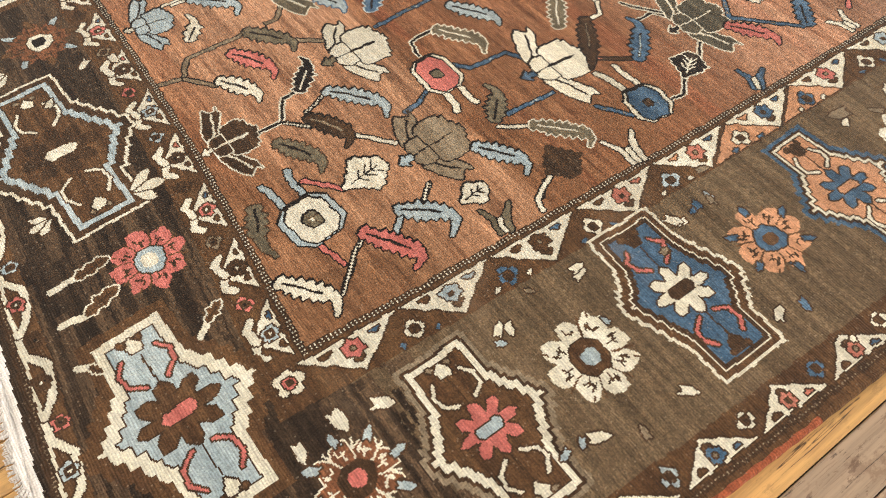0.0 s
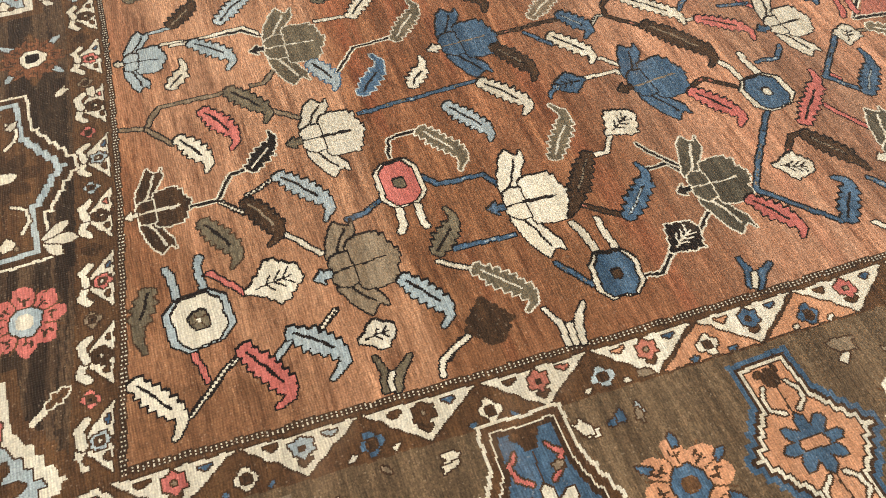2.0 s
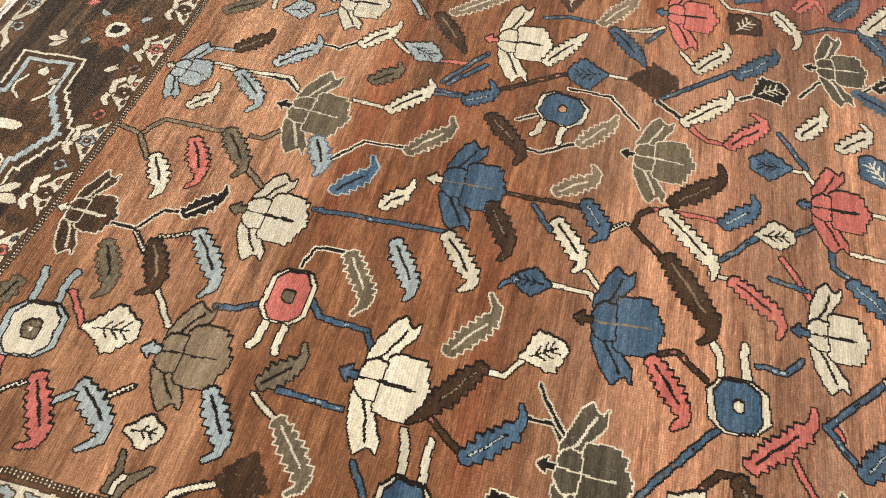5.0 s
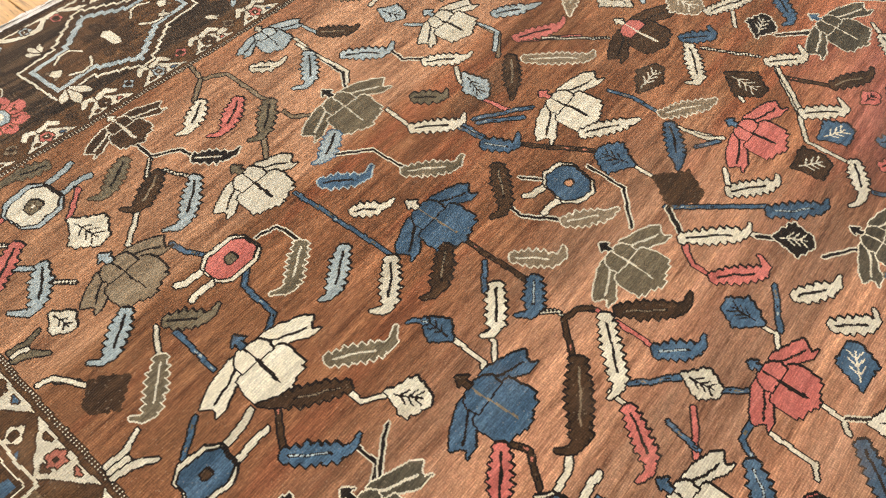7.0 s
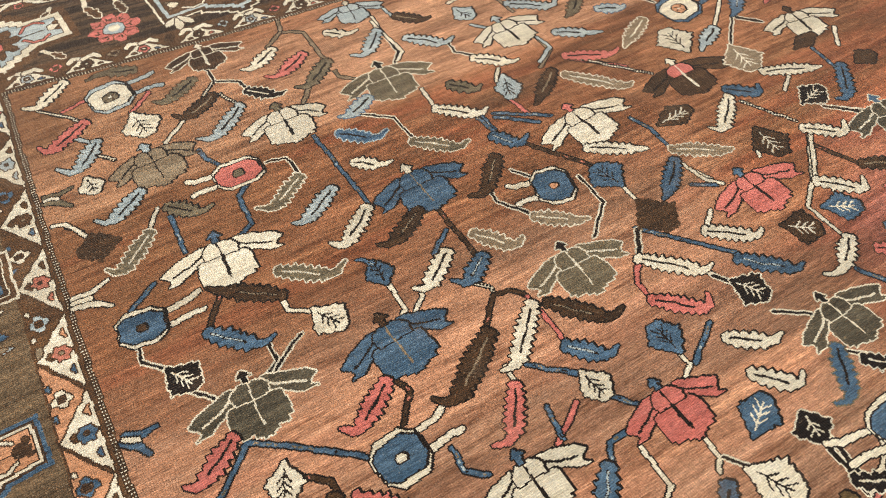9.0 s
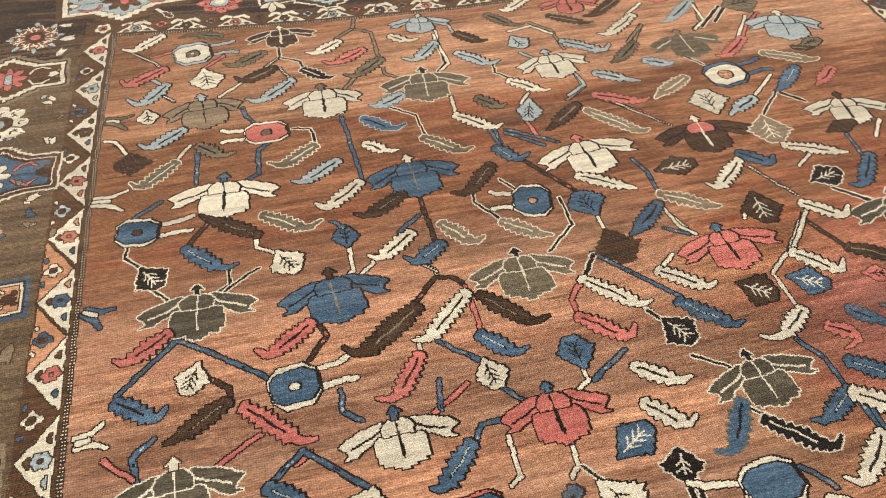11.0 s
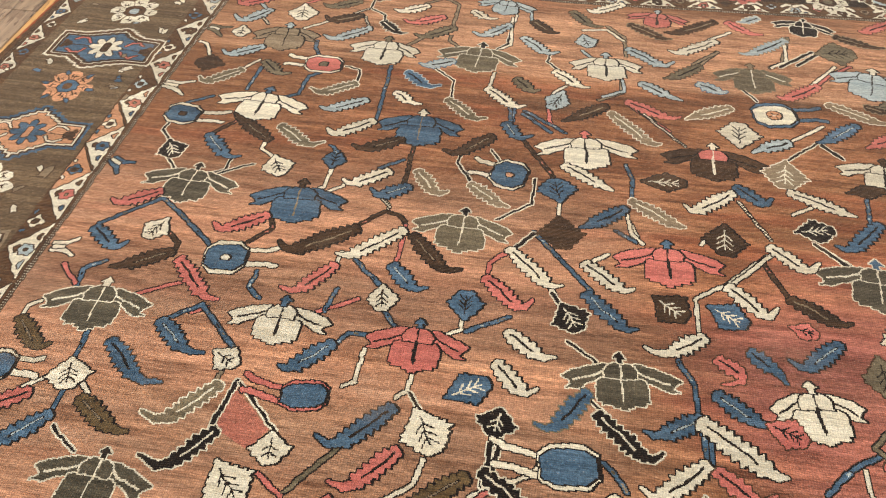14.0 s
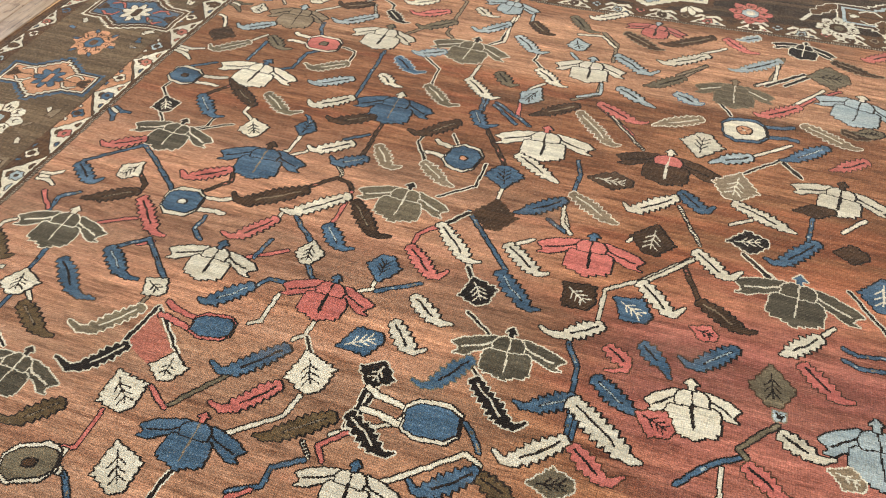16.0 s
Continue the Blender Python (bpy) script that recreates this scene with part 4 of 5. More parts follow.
palmette('cream', 'black', 'olive', 0.388, 0.569, 0.545, 0.565, 0.62)
palmette('umber', 'cream', 'cream', 0.063, 0.488, 0.185, 0.488, 0.92)
palmette('stone', 'black', 'lblue', 0.359, 0.242, 0.516, 0.252, 0.60)
palmette('cream', 'black', 'blue', 0.704, 0.285, 0.863, 0.275, 0.76)
palmette('slate', 'cream', 'black', 1.057, 0.206, 1.210, 0.201, 0.74)
palmette('blue', 'black', 'cream', 0.742, 0.739, 0.902, 0.742, 0.66)
palmette('olive', 'cream', 'black', 1.113, 0.910, 1.268, 0.907, 0.71)
palmette('blue', 'black', 'umber', 1.077, 0.487, 1.238, 0.498, 0.68)
palmette('pink', 'black', 'blue', 1.474, 0.861, 1.616, 0.863, 0.70)
octagon_flower('cream', 'lblue', 'olive', 0.161, 0.175, 0.151, 0.280, 0.147, 0.351, 1.1)
octagon_flower('pink', 'cream', 'olive', 0.569, 0.458, 0.566, 0.347, 0.560, 0.290, .84)
octagon_flower('blue', 'cream', 'umber', 0.859, 0.031, 0.872, 0.124, 0.862, 0.198, 1.0)
octagon_flower('blue', 'cream', 'cream', 1.377, 0.333, 1.363, 0.430, 1.352, 0.497, 1.1)
octagon_flower('blue', 'cream', 'orange', 0.986, 1.044, 0.968, 0.957, 0.955, 0.906, 1.3)
leaf('pink', 'black', 0.245, 0.720, 0.296, 0.635, 0.284, 0.594)
leaf('cream', 'black', 0.187, 0.659, 0.232, 0.586, 0.228, 0.552)
leaf('black', 'cream', 0.303, 0.525, 0.359, 0.581, 0.362, 0.615)
leaf('lblue', 'black', 0.349, 0.502, 0.424, 0.410, 0.413, 0.363)
leaf('umber', 'black', 0.280, 0.458, 0.326, 0.370, 0.300, 0.341)
leaf('olive', 'umber', 0.194, 0.435, 0.242, 0.354, 0.231, 0.314)
bud('cream', 'black', 0.241, 0.255, 0.340, 0.268, 1.0)
bud('cream', 'black', 0.399, 0.096, 0.461, 0.104, 1.0)
leaf('lblue', 'black', 0.502, 0.197, 0.560, 0.115, 0.542, 0.080)
leaf('lblue', 'black', 0.289, 0.158, 0.368, 0.092, 0.339, 0.046)
leaf('olive', 'cream', 0.630, 0.177, 0.706, 0.091, 0.688, 0.062)
leaf('olive', 'black', 0.577, 0.222, 0.631, 0.276, 0.628, 0.315)
leaf('umber', 'black', 0.942, 0.354, 0.870, 0.255, 0.842, 0.223)
leaf('blue', 'black', 0.939, 0.179, 1.016, 0.251, 1.017, 0.296)
leaf('pink', 'black', 1.175, 0.150, 1.231, 0.069, 1.224, 0.034)
leaf('blue', 'black', 1.322, 0.036, 1.377, 0.107, 1.360, 0.138)
bud('cream', 'black', 1.267, 0.203, 1.340, 0.173, .9)
leaf('umber', 'black', 1.371, 0.256, 1.428, 0.165, 1.440, 0.132)
leaf('pink', 'black', 1.388, 0.275, 1.483, 0.366, 1.495, 0.406)
leaf('pink', 'black', 1.218, 0.440, 1.281, 0.349, 1.265, 0.315)
bud('cream', 'black', 0.998, 0.382, 1.072, 0.423, 1.0)
leaf('olive', 'cream', 0.871, 0.359, 0.939, 0.450, 0.925, 0.496)
leaf('cream', 'black', 0.811, 0.612, 0.882, 0.525, 0.865, 0.491)
leaf('lblue', 'black', 0.720, 0.572, 0.779, 0.478, 0.770, 0.448)
leaf('olive', 'cream', 0.645, 0.526, 0.705, 0.437, 0.689, 0.397)
leaf('umber', 'black', 0.878, 0.708, 0.932, 0.616, 0.922, 0.577)
bud('blue', 'black', 1.027, 0.544, 0.961, 0.544, 1.0)
leaf('blue', 'black', 0.966, 0.544, 0.952, 0.538, 0.935, 0.515)
leaf('cream', 'black', 1.009, 0.700, 1.072, 0.616, 1.062, 0.584)
leaf('blue', 'black', 1.059, 0.760, 1.104, 0.695, 1.085, 0.662)
leaf('stone', 'cream', 0.995, 0.764, 1.071, 0.819, 1.063, 0.856)
leaf('umber', 'black', 0.826, 0.945, 0.908, 0.866, 0.908, 0.820)
leaf('stone', 'cream', 1.025, 0.903, 1.084, 0.978, 1.095, 1.009)
leaf('blue', 'black', 0.763, 0.967, 0.822, 1.006, 0.808, 1.046)
leaf('cream', 'black', 0.610, 0.898, 0.684, 0.978, 0.678, 1.016)
leaf('olive', 'black', 0.550, 0.976, 0.602, 1.021, 0.600, 1.051)
bud('lblue', 'black', 0.592, 1.121, 0.684, 1.087, .75)
leaf('cream', 'black', 0.493, 1.085, 0.555, 1.155, 0.564, 1.190)
leaf('lblue', 'black', 0.325, 0.976, 0.401, 1.054, 0.391, 1.092)
leaf('lblue', 'black', 0.257, 0.936, 0.332, 0.865, 0.320, 0.821)
leaf('cream', 'black', 0.193, 0.801, 0.228, 0.846, 0.230, 0.887)
leaf('umber', 'black', 0.225, 0.999, 0.279, 1.056, 0.282, 1.087)
leaf('olive', 'umber', 0.143, 1.119, 0.214, 1.178, 0.224, 1.223)
bud('lblue', 'black', 0.280, 1.160, 0.350, 1.185, 1.0)
leaf('olive', 'black', 0.304, 0.761, 0.370, 0.680, 0.364, 0.644)
leaf('lblue', 'blue', 0.489, 0.790, 0.526, 0.715, 0.517, 0.688)
leaf('blue', 'lblue', 0.565, 0.654, 0.625, 0.718, 0.621, 0.763)
leaf('cream', 'black', 0.671, 0.640, 0.711, 0.690, 0.718, 0.725)
leaf('olive', 'cream', 0.681, 0.793, 0.756, 0.875, 0.752, 0.914)
leaf('cream', 'black', 1.213, 0.776, 1.315, 0.669, 1.316, 0.632, wide=.02)
leaf('umber', 'black', 1.226, 0.666, 1.320, 0.534, 1.302, 0.491, wide=.024)
leaf('umber', 'black', 1.226, 0.794, 1.319, 0.875, 1.318, 0.925)
leaf('blue', 'black', 1.328, 0.764, 1.389, 0.819, 1.387, 0.857)
bud('cream', 'black', 1.391, 0.759, 1.468, 0.771, .9)
leaf('pink', 'black', 1.349, 0.641, 1.436, 0.577, 1.435, 0.534)
bud('black', 'cream', 0.979, 0.085, 1.049, 0.128, 1.0)
leaf('pink', 'black', 0.210, 0.154, 0.271, 0.055, 0.245, 0.026)
leaf('cream', 'black', 0.033, 0.150, 0.097, 0.068, 0.085, 0.031)
sprig('cream', 'black', 0.736, -0.039, 0.749, 0.049)
sprig('blue', 'black', 1.077, -0.036, 1.110, 0.020)
sprig('olive', 'black', 0.420, -0.015, 0.442, 0.055)
leaf('olive', 'umber', 0.085, 0.320, 0.059, 0.252, 0.061, 0.195)
sprig('cream', 'black', 1.401, -0.040, 1.394, 0.025)
palmette('cream', 'black', 'pink', 0.766, 1.184, 0.925, 1.199, 0.77)
palmette('pink', 'black', 'blue', 1.147, 1.391, 1.296, 1.398, 0.88)
palmette('umber', 'black', 'cream', 0.761, 1.524, 0.916, 1.522, 0.95)
palmette('lblue', 'black', 'cream', 0.326, 2.022, 0.493, 1.987, 0.63)
palmette('olive', 'stone', 'stone', 0.359, 1.662, 0.512, 1.665, 0.67)
palmette('cream', 'black', 'lblue', 0.372, 1.233, 0.521, 1.241, 0.65)
palmette('pink', 'black', 'lblue', 0.092, 1.398, 0.203, 1.391, 0.92)
palmette('black', 'cream', 'black', 0.070, 1.858, 0.182, 1.844, 0.84)
palmette('cream', 'black', 'umber', 0.756, 1.964, 0.896, 1.947, 0.92)
palmette('slate', 'cream', 'black', 1.496, 1.283, 1.637, 1.296, 0.81)
palmette('slate', 'cream', 'blue', 1.134, 1.870, 1.298, 1.855, 0.80)
palmette('cream', 'black', 'cream', 1.508, 1.663, 1.652, 1.684, 0.58)
palmette('cream', 'black', 'blue', 1.461, 0.557, 1.594, 0.560, 0.86)
palmette('slate', 'cream', 'cream', 1.470, 0.146, 1.621, 0.152, 0.74)
palmette('slate', 'cream', 'black', 1.873, 0.331, 2.007, 0.325, 0.95)
octagon_flower('cream', 'blue', 'orange', 0.620, 1.647, 0.597, 1.762, 0.584, 1.839, 1.0)
bud('blue', 'black', 1.062, 1.136, 0.973, 1.116, 1.1)
bud('umber', 'umber', 1.107, 1.135, 1.215, 1.152, 1.0)
bud('blue', 'black', 1.464, 0.953, 1.380, 0.946, 1.0)
bud('black', 'cream', 1.380, 1.158, 1.454, 1.198, 1.1)
bud('umber', 'black', 1.329, 1.358, 1.384, 1.427, 1.1, vein='cream')
bud('umber', 'black', 0.947, 1.333, 0.939, 1.449, .6, vein='cream')
bud('umber', 'black', 1.072, 1.532, 1.177, 1.526, 1.0, vein='cream')
bud('cream', 'black', 0.772, 1.597, 0.660, 1.602, 1.0)
leaf('lblue', 'black', 0.723, 1.734, 0.765, 1.655, 0.785, 1.629)
bud('stone', 'cream', 0.801, 1.710, 0.916, 1.694, 1.0)
leaf('cream', 'black', 0.927, 1.698, 0.985, 1.828, 0.993, 1.853)
leaf('blue', 'black', 0.926, 1.567, 0.983, 1.629, 0.961, 1.657)
leaf('cream', 'black', 0.953, 1.566, 1.035, 1.469, 1.018, 1.439)
leaf('cream', 'black', 0.915, 1.133, 0.980, 1.235, 0.996, 1.264)
leaf('stone', 'cream', 1.022, 1.305, 1.091, 1.411, 1.098, 1.438)
leaf('blue', 'black', 1.053, 1.299, 1.123, 1.217, 1.138, 1.190)
leaf('pink', 'umber', 0.612, 1.295, 0.669, 1.404, 0.658, 1.446)
leaf('stone', 'cream', 0.671, 1.249, 0.787, 1.356, 0.789, 1.388)
leaf('umber', 'black', 0.641, 1.245, 0.711, 1.156, 0.733, 1.124)
leaf('lblue', 'black', 0.514, 1.335, 0.564, 1.410, 0.581, 1.454)
leaf('lblue', 'black', 0.336, 1.296, 0.412, 1.394, 0.389, 1.438)
leaf('cream', 'black', 0.250, 1.573, 0.334, 1.462, 0.328, 1.424)
leaf('lblue', 'stone', 0.209, 1.788, 0.303, 1.676, 0.307, 1.639)
bud('olive', 'umber', 0.273, 1.863, 0.256, 1.986, 1.0)
leaf('olive', 'umber', 0.396, 1.521, 0.470, 1.434, 0.479, 1.407)
leaf('lblue', 'blue', 0.490, 1.499, 0.521, 1.562, 0.517, 1.581)
leaf('stone', 'cream', 0.592, 1.593, 0.649, 1.488, 0.669, 1.462)
leaf('pink', 'umber', 0.444, 1.852, 0.523, 1.751, 0.516, 1.725)
leaf('stone', 'cream', 0.530, 1.856, 0.595, 1.979, 0.593, 2.011)
leaf('blue', 'black', 0.616, 1.926, 0.698, 1.836, 0.712, 1.805)
leaf('pink', 'umber', 0.644, 2.028, 0.703, 1.952, 0.715, 1.932)
leaf('cream', 'black', 0.070, 1.289, 0.135, 1.195, 0.123, 1.172)
leaf('umber', 'stone', 0.194, 1.302, 0.259, 1.403, 0.262, 1.433)
leaf('pink', 'umber', 0.130, 1.610, 0.185, 1.672, 0.189, 1.719)
leaf('umber', 'umber', 0.134, 1.581, 0.222, 1.456, 0.224, 1.418)
leaf('lblue', 'cream', 0.087, 1.718, 0.122, 1.669, 0.126, 1.650)
leaf('umber', 'stone', 0.164, 1.935, 0.204, 2.034, 0.206, 2.080)
leaf('pink', 'umber', 0.046, 2.135, 0.119, 2.042, 0.115, 2.023)
bud('black', 'cream', 1.073, 1.695, 1.050, 1.793, .8)
leaf('blue', 'black', 1.009, 1.906, 1.105, 1.828, 1.105, 1.787)
leaf('cream', 'black', 1.130, 1.628, 1.195, 1.702, 1.168, 1.737)
leaf('umber', 'black', 1.288, 1.653, 1.343, 1.745, 1.339, 1.781)
leaf('cream', 'black', 1.270, 1.521, 1.347, 1.595, 1.323, 1.626)
bud('blue', 'black', 1.338, 1.474, 1.382, 1.556, .9, vein='cream')
bud('pink', 'umber', 1.370, 1.644, 1.385, 1.705, .8)
leaf('blue', 'black', 1.398, 1.748, 1.474, 1.670, 1.459, 1.636)
leaf('cream', 'black', 1.311, 1.914, 1.377, 1.848, 1.385, 1.835)
bud('olive', 'umber', 1.420, 1.816, 1.524, 1.827, .9)
leaf('pink', 'umber', 1.478, 1.482, 1.514, 1.533, 1.544, 1.493)
leaf('blue', 'umber', 1.449, 1.551, 1.490, 1.599, 1.521, 1.622, wide=.02)
leaf('blue', 'black', 1.568, 1.473, 1.622, 1.550, 1.619, 1.579)
bud('pink', 'umber', 1.622, 1.569, 1.652, 1.645, .9)
leaf('blue', 'black', 1.629, 1.451, 1.679, 1.372, 1.676, 1.332)
leaf('black', 'cream', 1.650, 1.238, 1.734, 1.331, 1.719, 1.368)
leaf('blue', 'olive', 1.601, 1.225, 1.692, 1.167, 1.695, 1.123)
bud('blue', 'black', 1.666, 0.940, 1.612, 1.024, .8, vein='cream')
leaf('cream', 'black', 1.561, 1.029, 1.626, 1.088, 1.614, 1.122)
leaf('cream', 'black', 1.478, 1.044, 1.531, 1.115, 1.530, 1.152)
leaf('pink', 'black', 1.331, 0.980, 1.408, 1.061, 1.381, 1.095)
leaf('cream', 'black', 1.234, 1.024, 1.330, 1.120, 1.331, 1.154)
leaf('cream', 'black', 1.251, 1.199, 1.320, 1.285, 1.313, 1.316)
leaf('blue', 'black', 1.342, 1.205, 1.428, 1.291, 1.427, 1.321)
leaf('cream', 'black', 1.425, 1.466, 1.479, 1.392, 1.474, 1.339)
leaf('black', 'cream', 1.802, 0.521, 1.885, 0.462, 1.880, 0.393)
leaf('olive', 'cream', 1.703, 0.492, 1.796, 0.415, 1.787, 0.359)
leaf('blue', 'black', 1.567, 0.305, 1.630, 0.379, 1.638, 0.430)
leaf('blue', 'umber', 1.633, 0.222, 1.713, 0.308, 1.719, 0.370)
bud('cream', 'black', 1.689, 0.165, 1.765, 0.188, 1.2)
bud('cream', 'black', 1.627, 0.447, 1.657, 0.507, 1.0)
leaf('khaki', 'black', 1.778, 0.223, 1.833, 0.308, 1.838, 0.350)
bud('cream', 'black', 1.792, 0.626, 1.861, 0.638, 1.2)
bud('cream', 'black', 1.697, 0.889, 1.790, 0.941, 1.0)
leaf('blue', 'black', 1.700, 0.847, 1.796, 0.761, 1.786, 0.709)
leaf('blue', 'black', 1.567, 0.690, 1.643, 0.620, 1.641, 0.593)
bud('black', 'cream', 1.668, 1.056, 1.734, 1.045, 1.3)
palmette('lblue', 'black', 'lblue', 1.488, 2.018, 1.651, 2.031, 0.63)
palmette('blue', 'black', 'pink', 1.899, 0.766, 2.030, 0.771, 0.95)
palmette('cream', 'black', 'blue', 1.901, 1.091, 2.021, 1.096, 0.94)
octagon_flower('blue', 'cream', 'blue', 1.769, 1.249, 1.784, 1.137, 1.766, 1.054, .9)
octagon_flower('olive', 'cream', 'umber', 2.126, 0.456, 2.084, 0.556, 2.082, 0.561, .8)
bud('cream', 'black', 1.868, 0.538, 1.947, 0.611, .9)
bud('cream', 'black', 2.009, 0.635, 2.105, 0.698, .8)
leaf('pink', 'black', 1.790, 0.874, 1.874, 0.806, 1.876, 0.759)
leaf('khaki', 'black', 1.824, 1.009, 1.906, 0.913, 1.916, 0.878)
leaf('black', 'cream', 1.810, 1.030, 1.871, 1.117, 1.865, 1.146)
leaf('khaki', 'black', 1.968, 0.483, 2.035, 0.420, 2.040, 0.379)
leaf('cream', 'black', 1.728, 1.454, 1.810, 1.362, 1.797, 1.328)
leaf('cream', 'black', 1.636, 1.438, 1.727, 1.562, 1.735, 1.593, wide=.026)
leaf('pink', 'umber', 1.738, 1.463, 1.794, 1.533, 1.773, 1.568)
bud('olive', 'cream', 1.842, 1.403, 1.821, 1.487, .8)
leaf('pink', 'umber', 1.395, 1.872, 1.462, 1.944, 1.463, 1.980)
leaf('cream', 'black', 1.582, 1.838, 1.616, 1.901, 1.610, 1.940)
leaf('pink', 'umber', 1.673, 1.782, 1.716, 1.844, 1.722, 1.876)
bud('stone', 'cream', 1.633, 1.930, 1.652, 1.996, .8)
bud('lblue', 'stone', 1.533, 1.826, 1.552, 1.849, 1.0)
bud('blue', 'black', 1.086, 2.047, 1.195, 2.045, 1.0, vein='cream')
twig(-0.286, 0.360, -0.241, 0.362, -0.179, 0.370)
twig(-0.295, 0.284, -0.253, 0.280, -0.189, 0.305)
twig(-0.118, 0.129, -0.098, 0.148, -0.060, 0.173)
twig(-0.305, 0.194, -0.290, 0.186, -0.273, 0.162)
trefoil(-0.082, 0.487, -0.026, 0.477)
trefoil(-0.230, 0.512, -0.266, 0.506)
trefoil(-0.161, 0.931, -0.202, 0.932)
fleck(-0.020, 0.869, .018, 'cream', 3.74)
fleck(-0.090, -0.141, .020, 'cream', 4.45)
fleck(-0.015, -0.131, .024, 'cream', 4.77)
fleck(0.055, -0.147, .022, 'cream', 5.65)
fleck(0.300, -0.163, .016, 'cream', 4.44)
fleck(0.272, -0.175, .012, 'lblue', 5.53)
fleck(0.469, -0.151, .016, 'cream', 0.17)
fleck(0.693, -0.176, .016, 'cream', 2.79)
fleck(0.291, -0.391, .020, 'cream', 5.66)
fleck(0.264, -0.382, .012, 'lblue', 3.89)
fleck(0.459, -0.419, .018, 'cream', 5.41)
fleck(0.687, -0.411, .018, 'cream', 0.68)
fleck(1.156, -0.173, .026, 'stone', 2.81)
fleck(0.783, -0.161, .010, 'lblue', 1.48)
fleck(0.735, -0.170, .014, 'blue', 3.26)
fleck(0.230, -0.381, .012, 'lblue', 3.44)
fleck(0.625, -0.205, .012, 'stone', 0.08)
fleck(0.353, -0.427, .012, 'stone', 1.30)
fleck(0.442, -0.245, .010, 'lblue', 1.68)
fleck(0.375, -0.125, .010, 'stone', 5.50)
fleck(0.736, -0.426, .016, 'blue', 4.59)
fleck(0.747, -0.516, .010, 'cream', 0.96)
trefoil(-0.043, 1.190, -0.004, 1.195)
fleck(0.039, 0.850, .018, 'cream', 4.78)
fleck(-0.119, 0.800, .016, 'cream', 0.83)
fleck(-0.168, 1.072, .018, 'pink', 3.70)
trefoil(-0.046, 1.479, 0.007, 1.495)
twig(-0.076, 1.841, -0.128, 1.872, -0.220, 1.952)
twig(-0.020, 2.111, -0.060, 2.091, -0.148, 2.095)
fleck(0.285, -0.152, .016, 'cream', 0.76)
fleck(0.475, -0.137, .016, 'cream', 0.01)
fleck(0.686, -0.167, .018, 'cream', 5.23)
fleck(0.777, -0.172, .012, 'stone', 1.26)
fleck(0.747, -0.166, .014, 'blue', 1.29)
fleck(0.820, -0.111, .014, 'stone', 5.89)
fleck(0.059, -0.371, .016, 'cream', 5.23)
bud('umber', 'umber', 0.618, 0.111, 0.614, 0.022, .95)
leaf('umber', 'stone', 0.525, 1.960, 0.545, 2.010, 0.518, 2.046)
bud('umber', 'black', 1.029, 1.941, 1.025, 2.016, .9)
leaf('blue', 'black', 1.847, 1.313, 1.924, 1.230, 1.909, 1.193)
leaf('khaki', 'black', 1.859, 1.314, 1.884, 1.374, 1.890, 1.392)
leaf('khaki', 'black', 1.606, 0.001, 1.675, 0.075, 1.664, 0.103)
octagon_flower('blue', 'cream', 'blue', 1.741, -0.039, 1.729, 0.057, 1.726, 0.110, .9)
leaf('pink', 'black', 1.781, 0.125, 1.819, 0.063, 1.846, 0.042)
leaf('blue', 'black', 1.821, 0.190, 1.894, 0.121, 1.897, 0.083)
octagon_flower('blue', 'pink', 'blue', 1.698, 0.710, 1.712, 0.618, 1.690, 0.544, .80)
bud('umber', 'black', 0.908, 1.844, 0.882, 1.942, .5)
bud('olive', 'black', 0.524, 1.992, 0.507, 2.072, .6)


# ---- the woven grid becomes meshes, a part each ----
def swell(x, y):
    """The rug lies not quite flat."""
    return 0.0026 * np.sin(1.7 * x + 0.6 * y + 0.4) * np.sin(1.3 * y - 0.5 * x) + 0.0011 * np.sin(5.1 * x + 1.0) * np.sin(4.3 * y)


THICK = 0.011
rug = new("rug")
tagged(rug, "worn antique wool rug with rust floral field on boards", "rug")
# the far long border mirrors the near one
fx, fy = np.nonzero(W < 0)
depth = W[fx, fy]
source = np.clip(((depth + side_line(CX[fx]) - GY0) / KNOT).astype(int), 0, NY - 1)
dye[fx, fy] = dye[fx, source]
owner[fx, fy] = np.where((depth < -0.087) & (depth > -0.455), FAR_BORDER, FAR_GUARD)
owner[~INSIDE] = -1


def add_part(index, co, corners, tint, kind=""):
    """One mesh out of quads, with a material for every dye in it."""
    name, label = parts[index]
    n = len(corners)
    used, slot = np.unique(tint, return_inverse=True)
    me = bpy.data.meshes.new(name)
    me.vertices.add(len(co))
    me.vertices.foreach_set("co", co.ravel())
    me.loops.add(4 * n)
    me.loops.foreach_set("vertex_index", corners.ravel().astype(np.int32))
    me.polygons.add(n)
    me.polygons.foreach_set("loop_start", np.arange(0, 4 * n, 4, dtype=np.int32))
    for k in used:
        me.materials.append(DYES[ORDER[k]])
    me.polygons.foreach_set("material_index", slot.astype(np.int32).ravel())
    me.update(calc_edges=True)
    ob = new(name, me)
    ob.parent = rug
    tagged(ob, label, kind=kind)


def grouped(key):
    """Start and end of every stretch of one value in a sorted row."""
    cuts = np.append(np.flatnonzero(np.append(True, key[1:] != key[:-1])), key.size)
    return zip(cuts[:-1], cuts[1:])


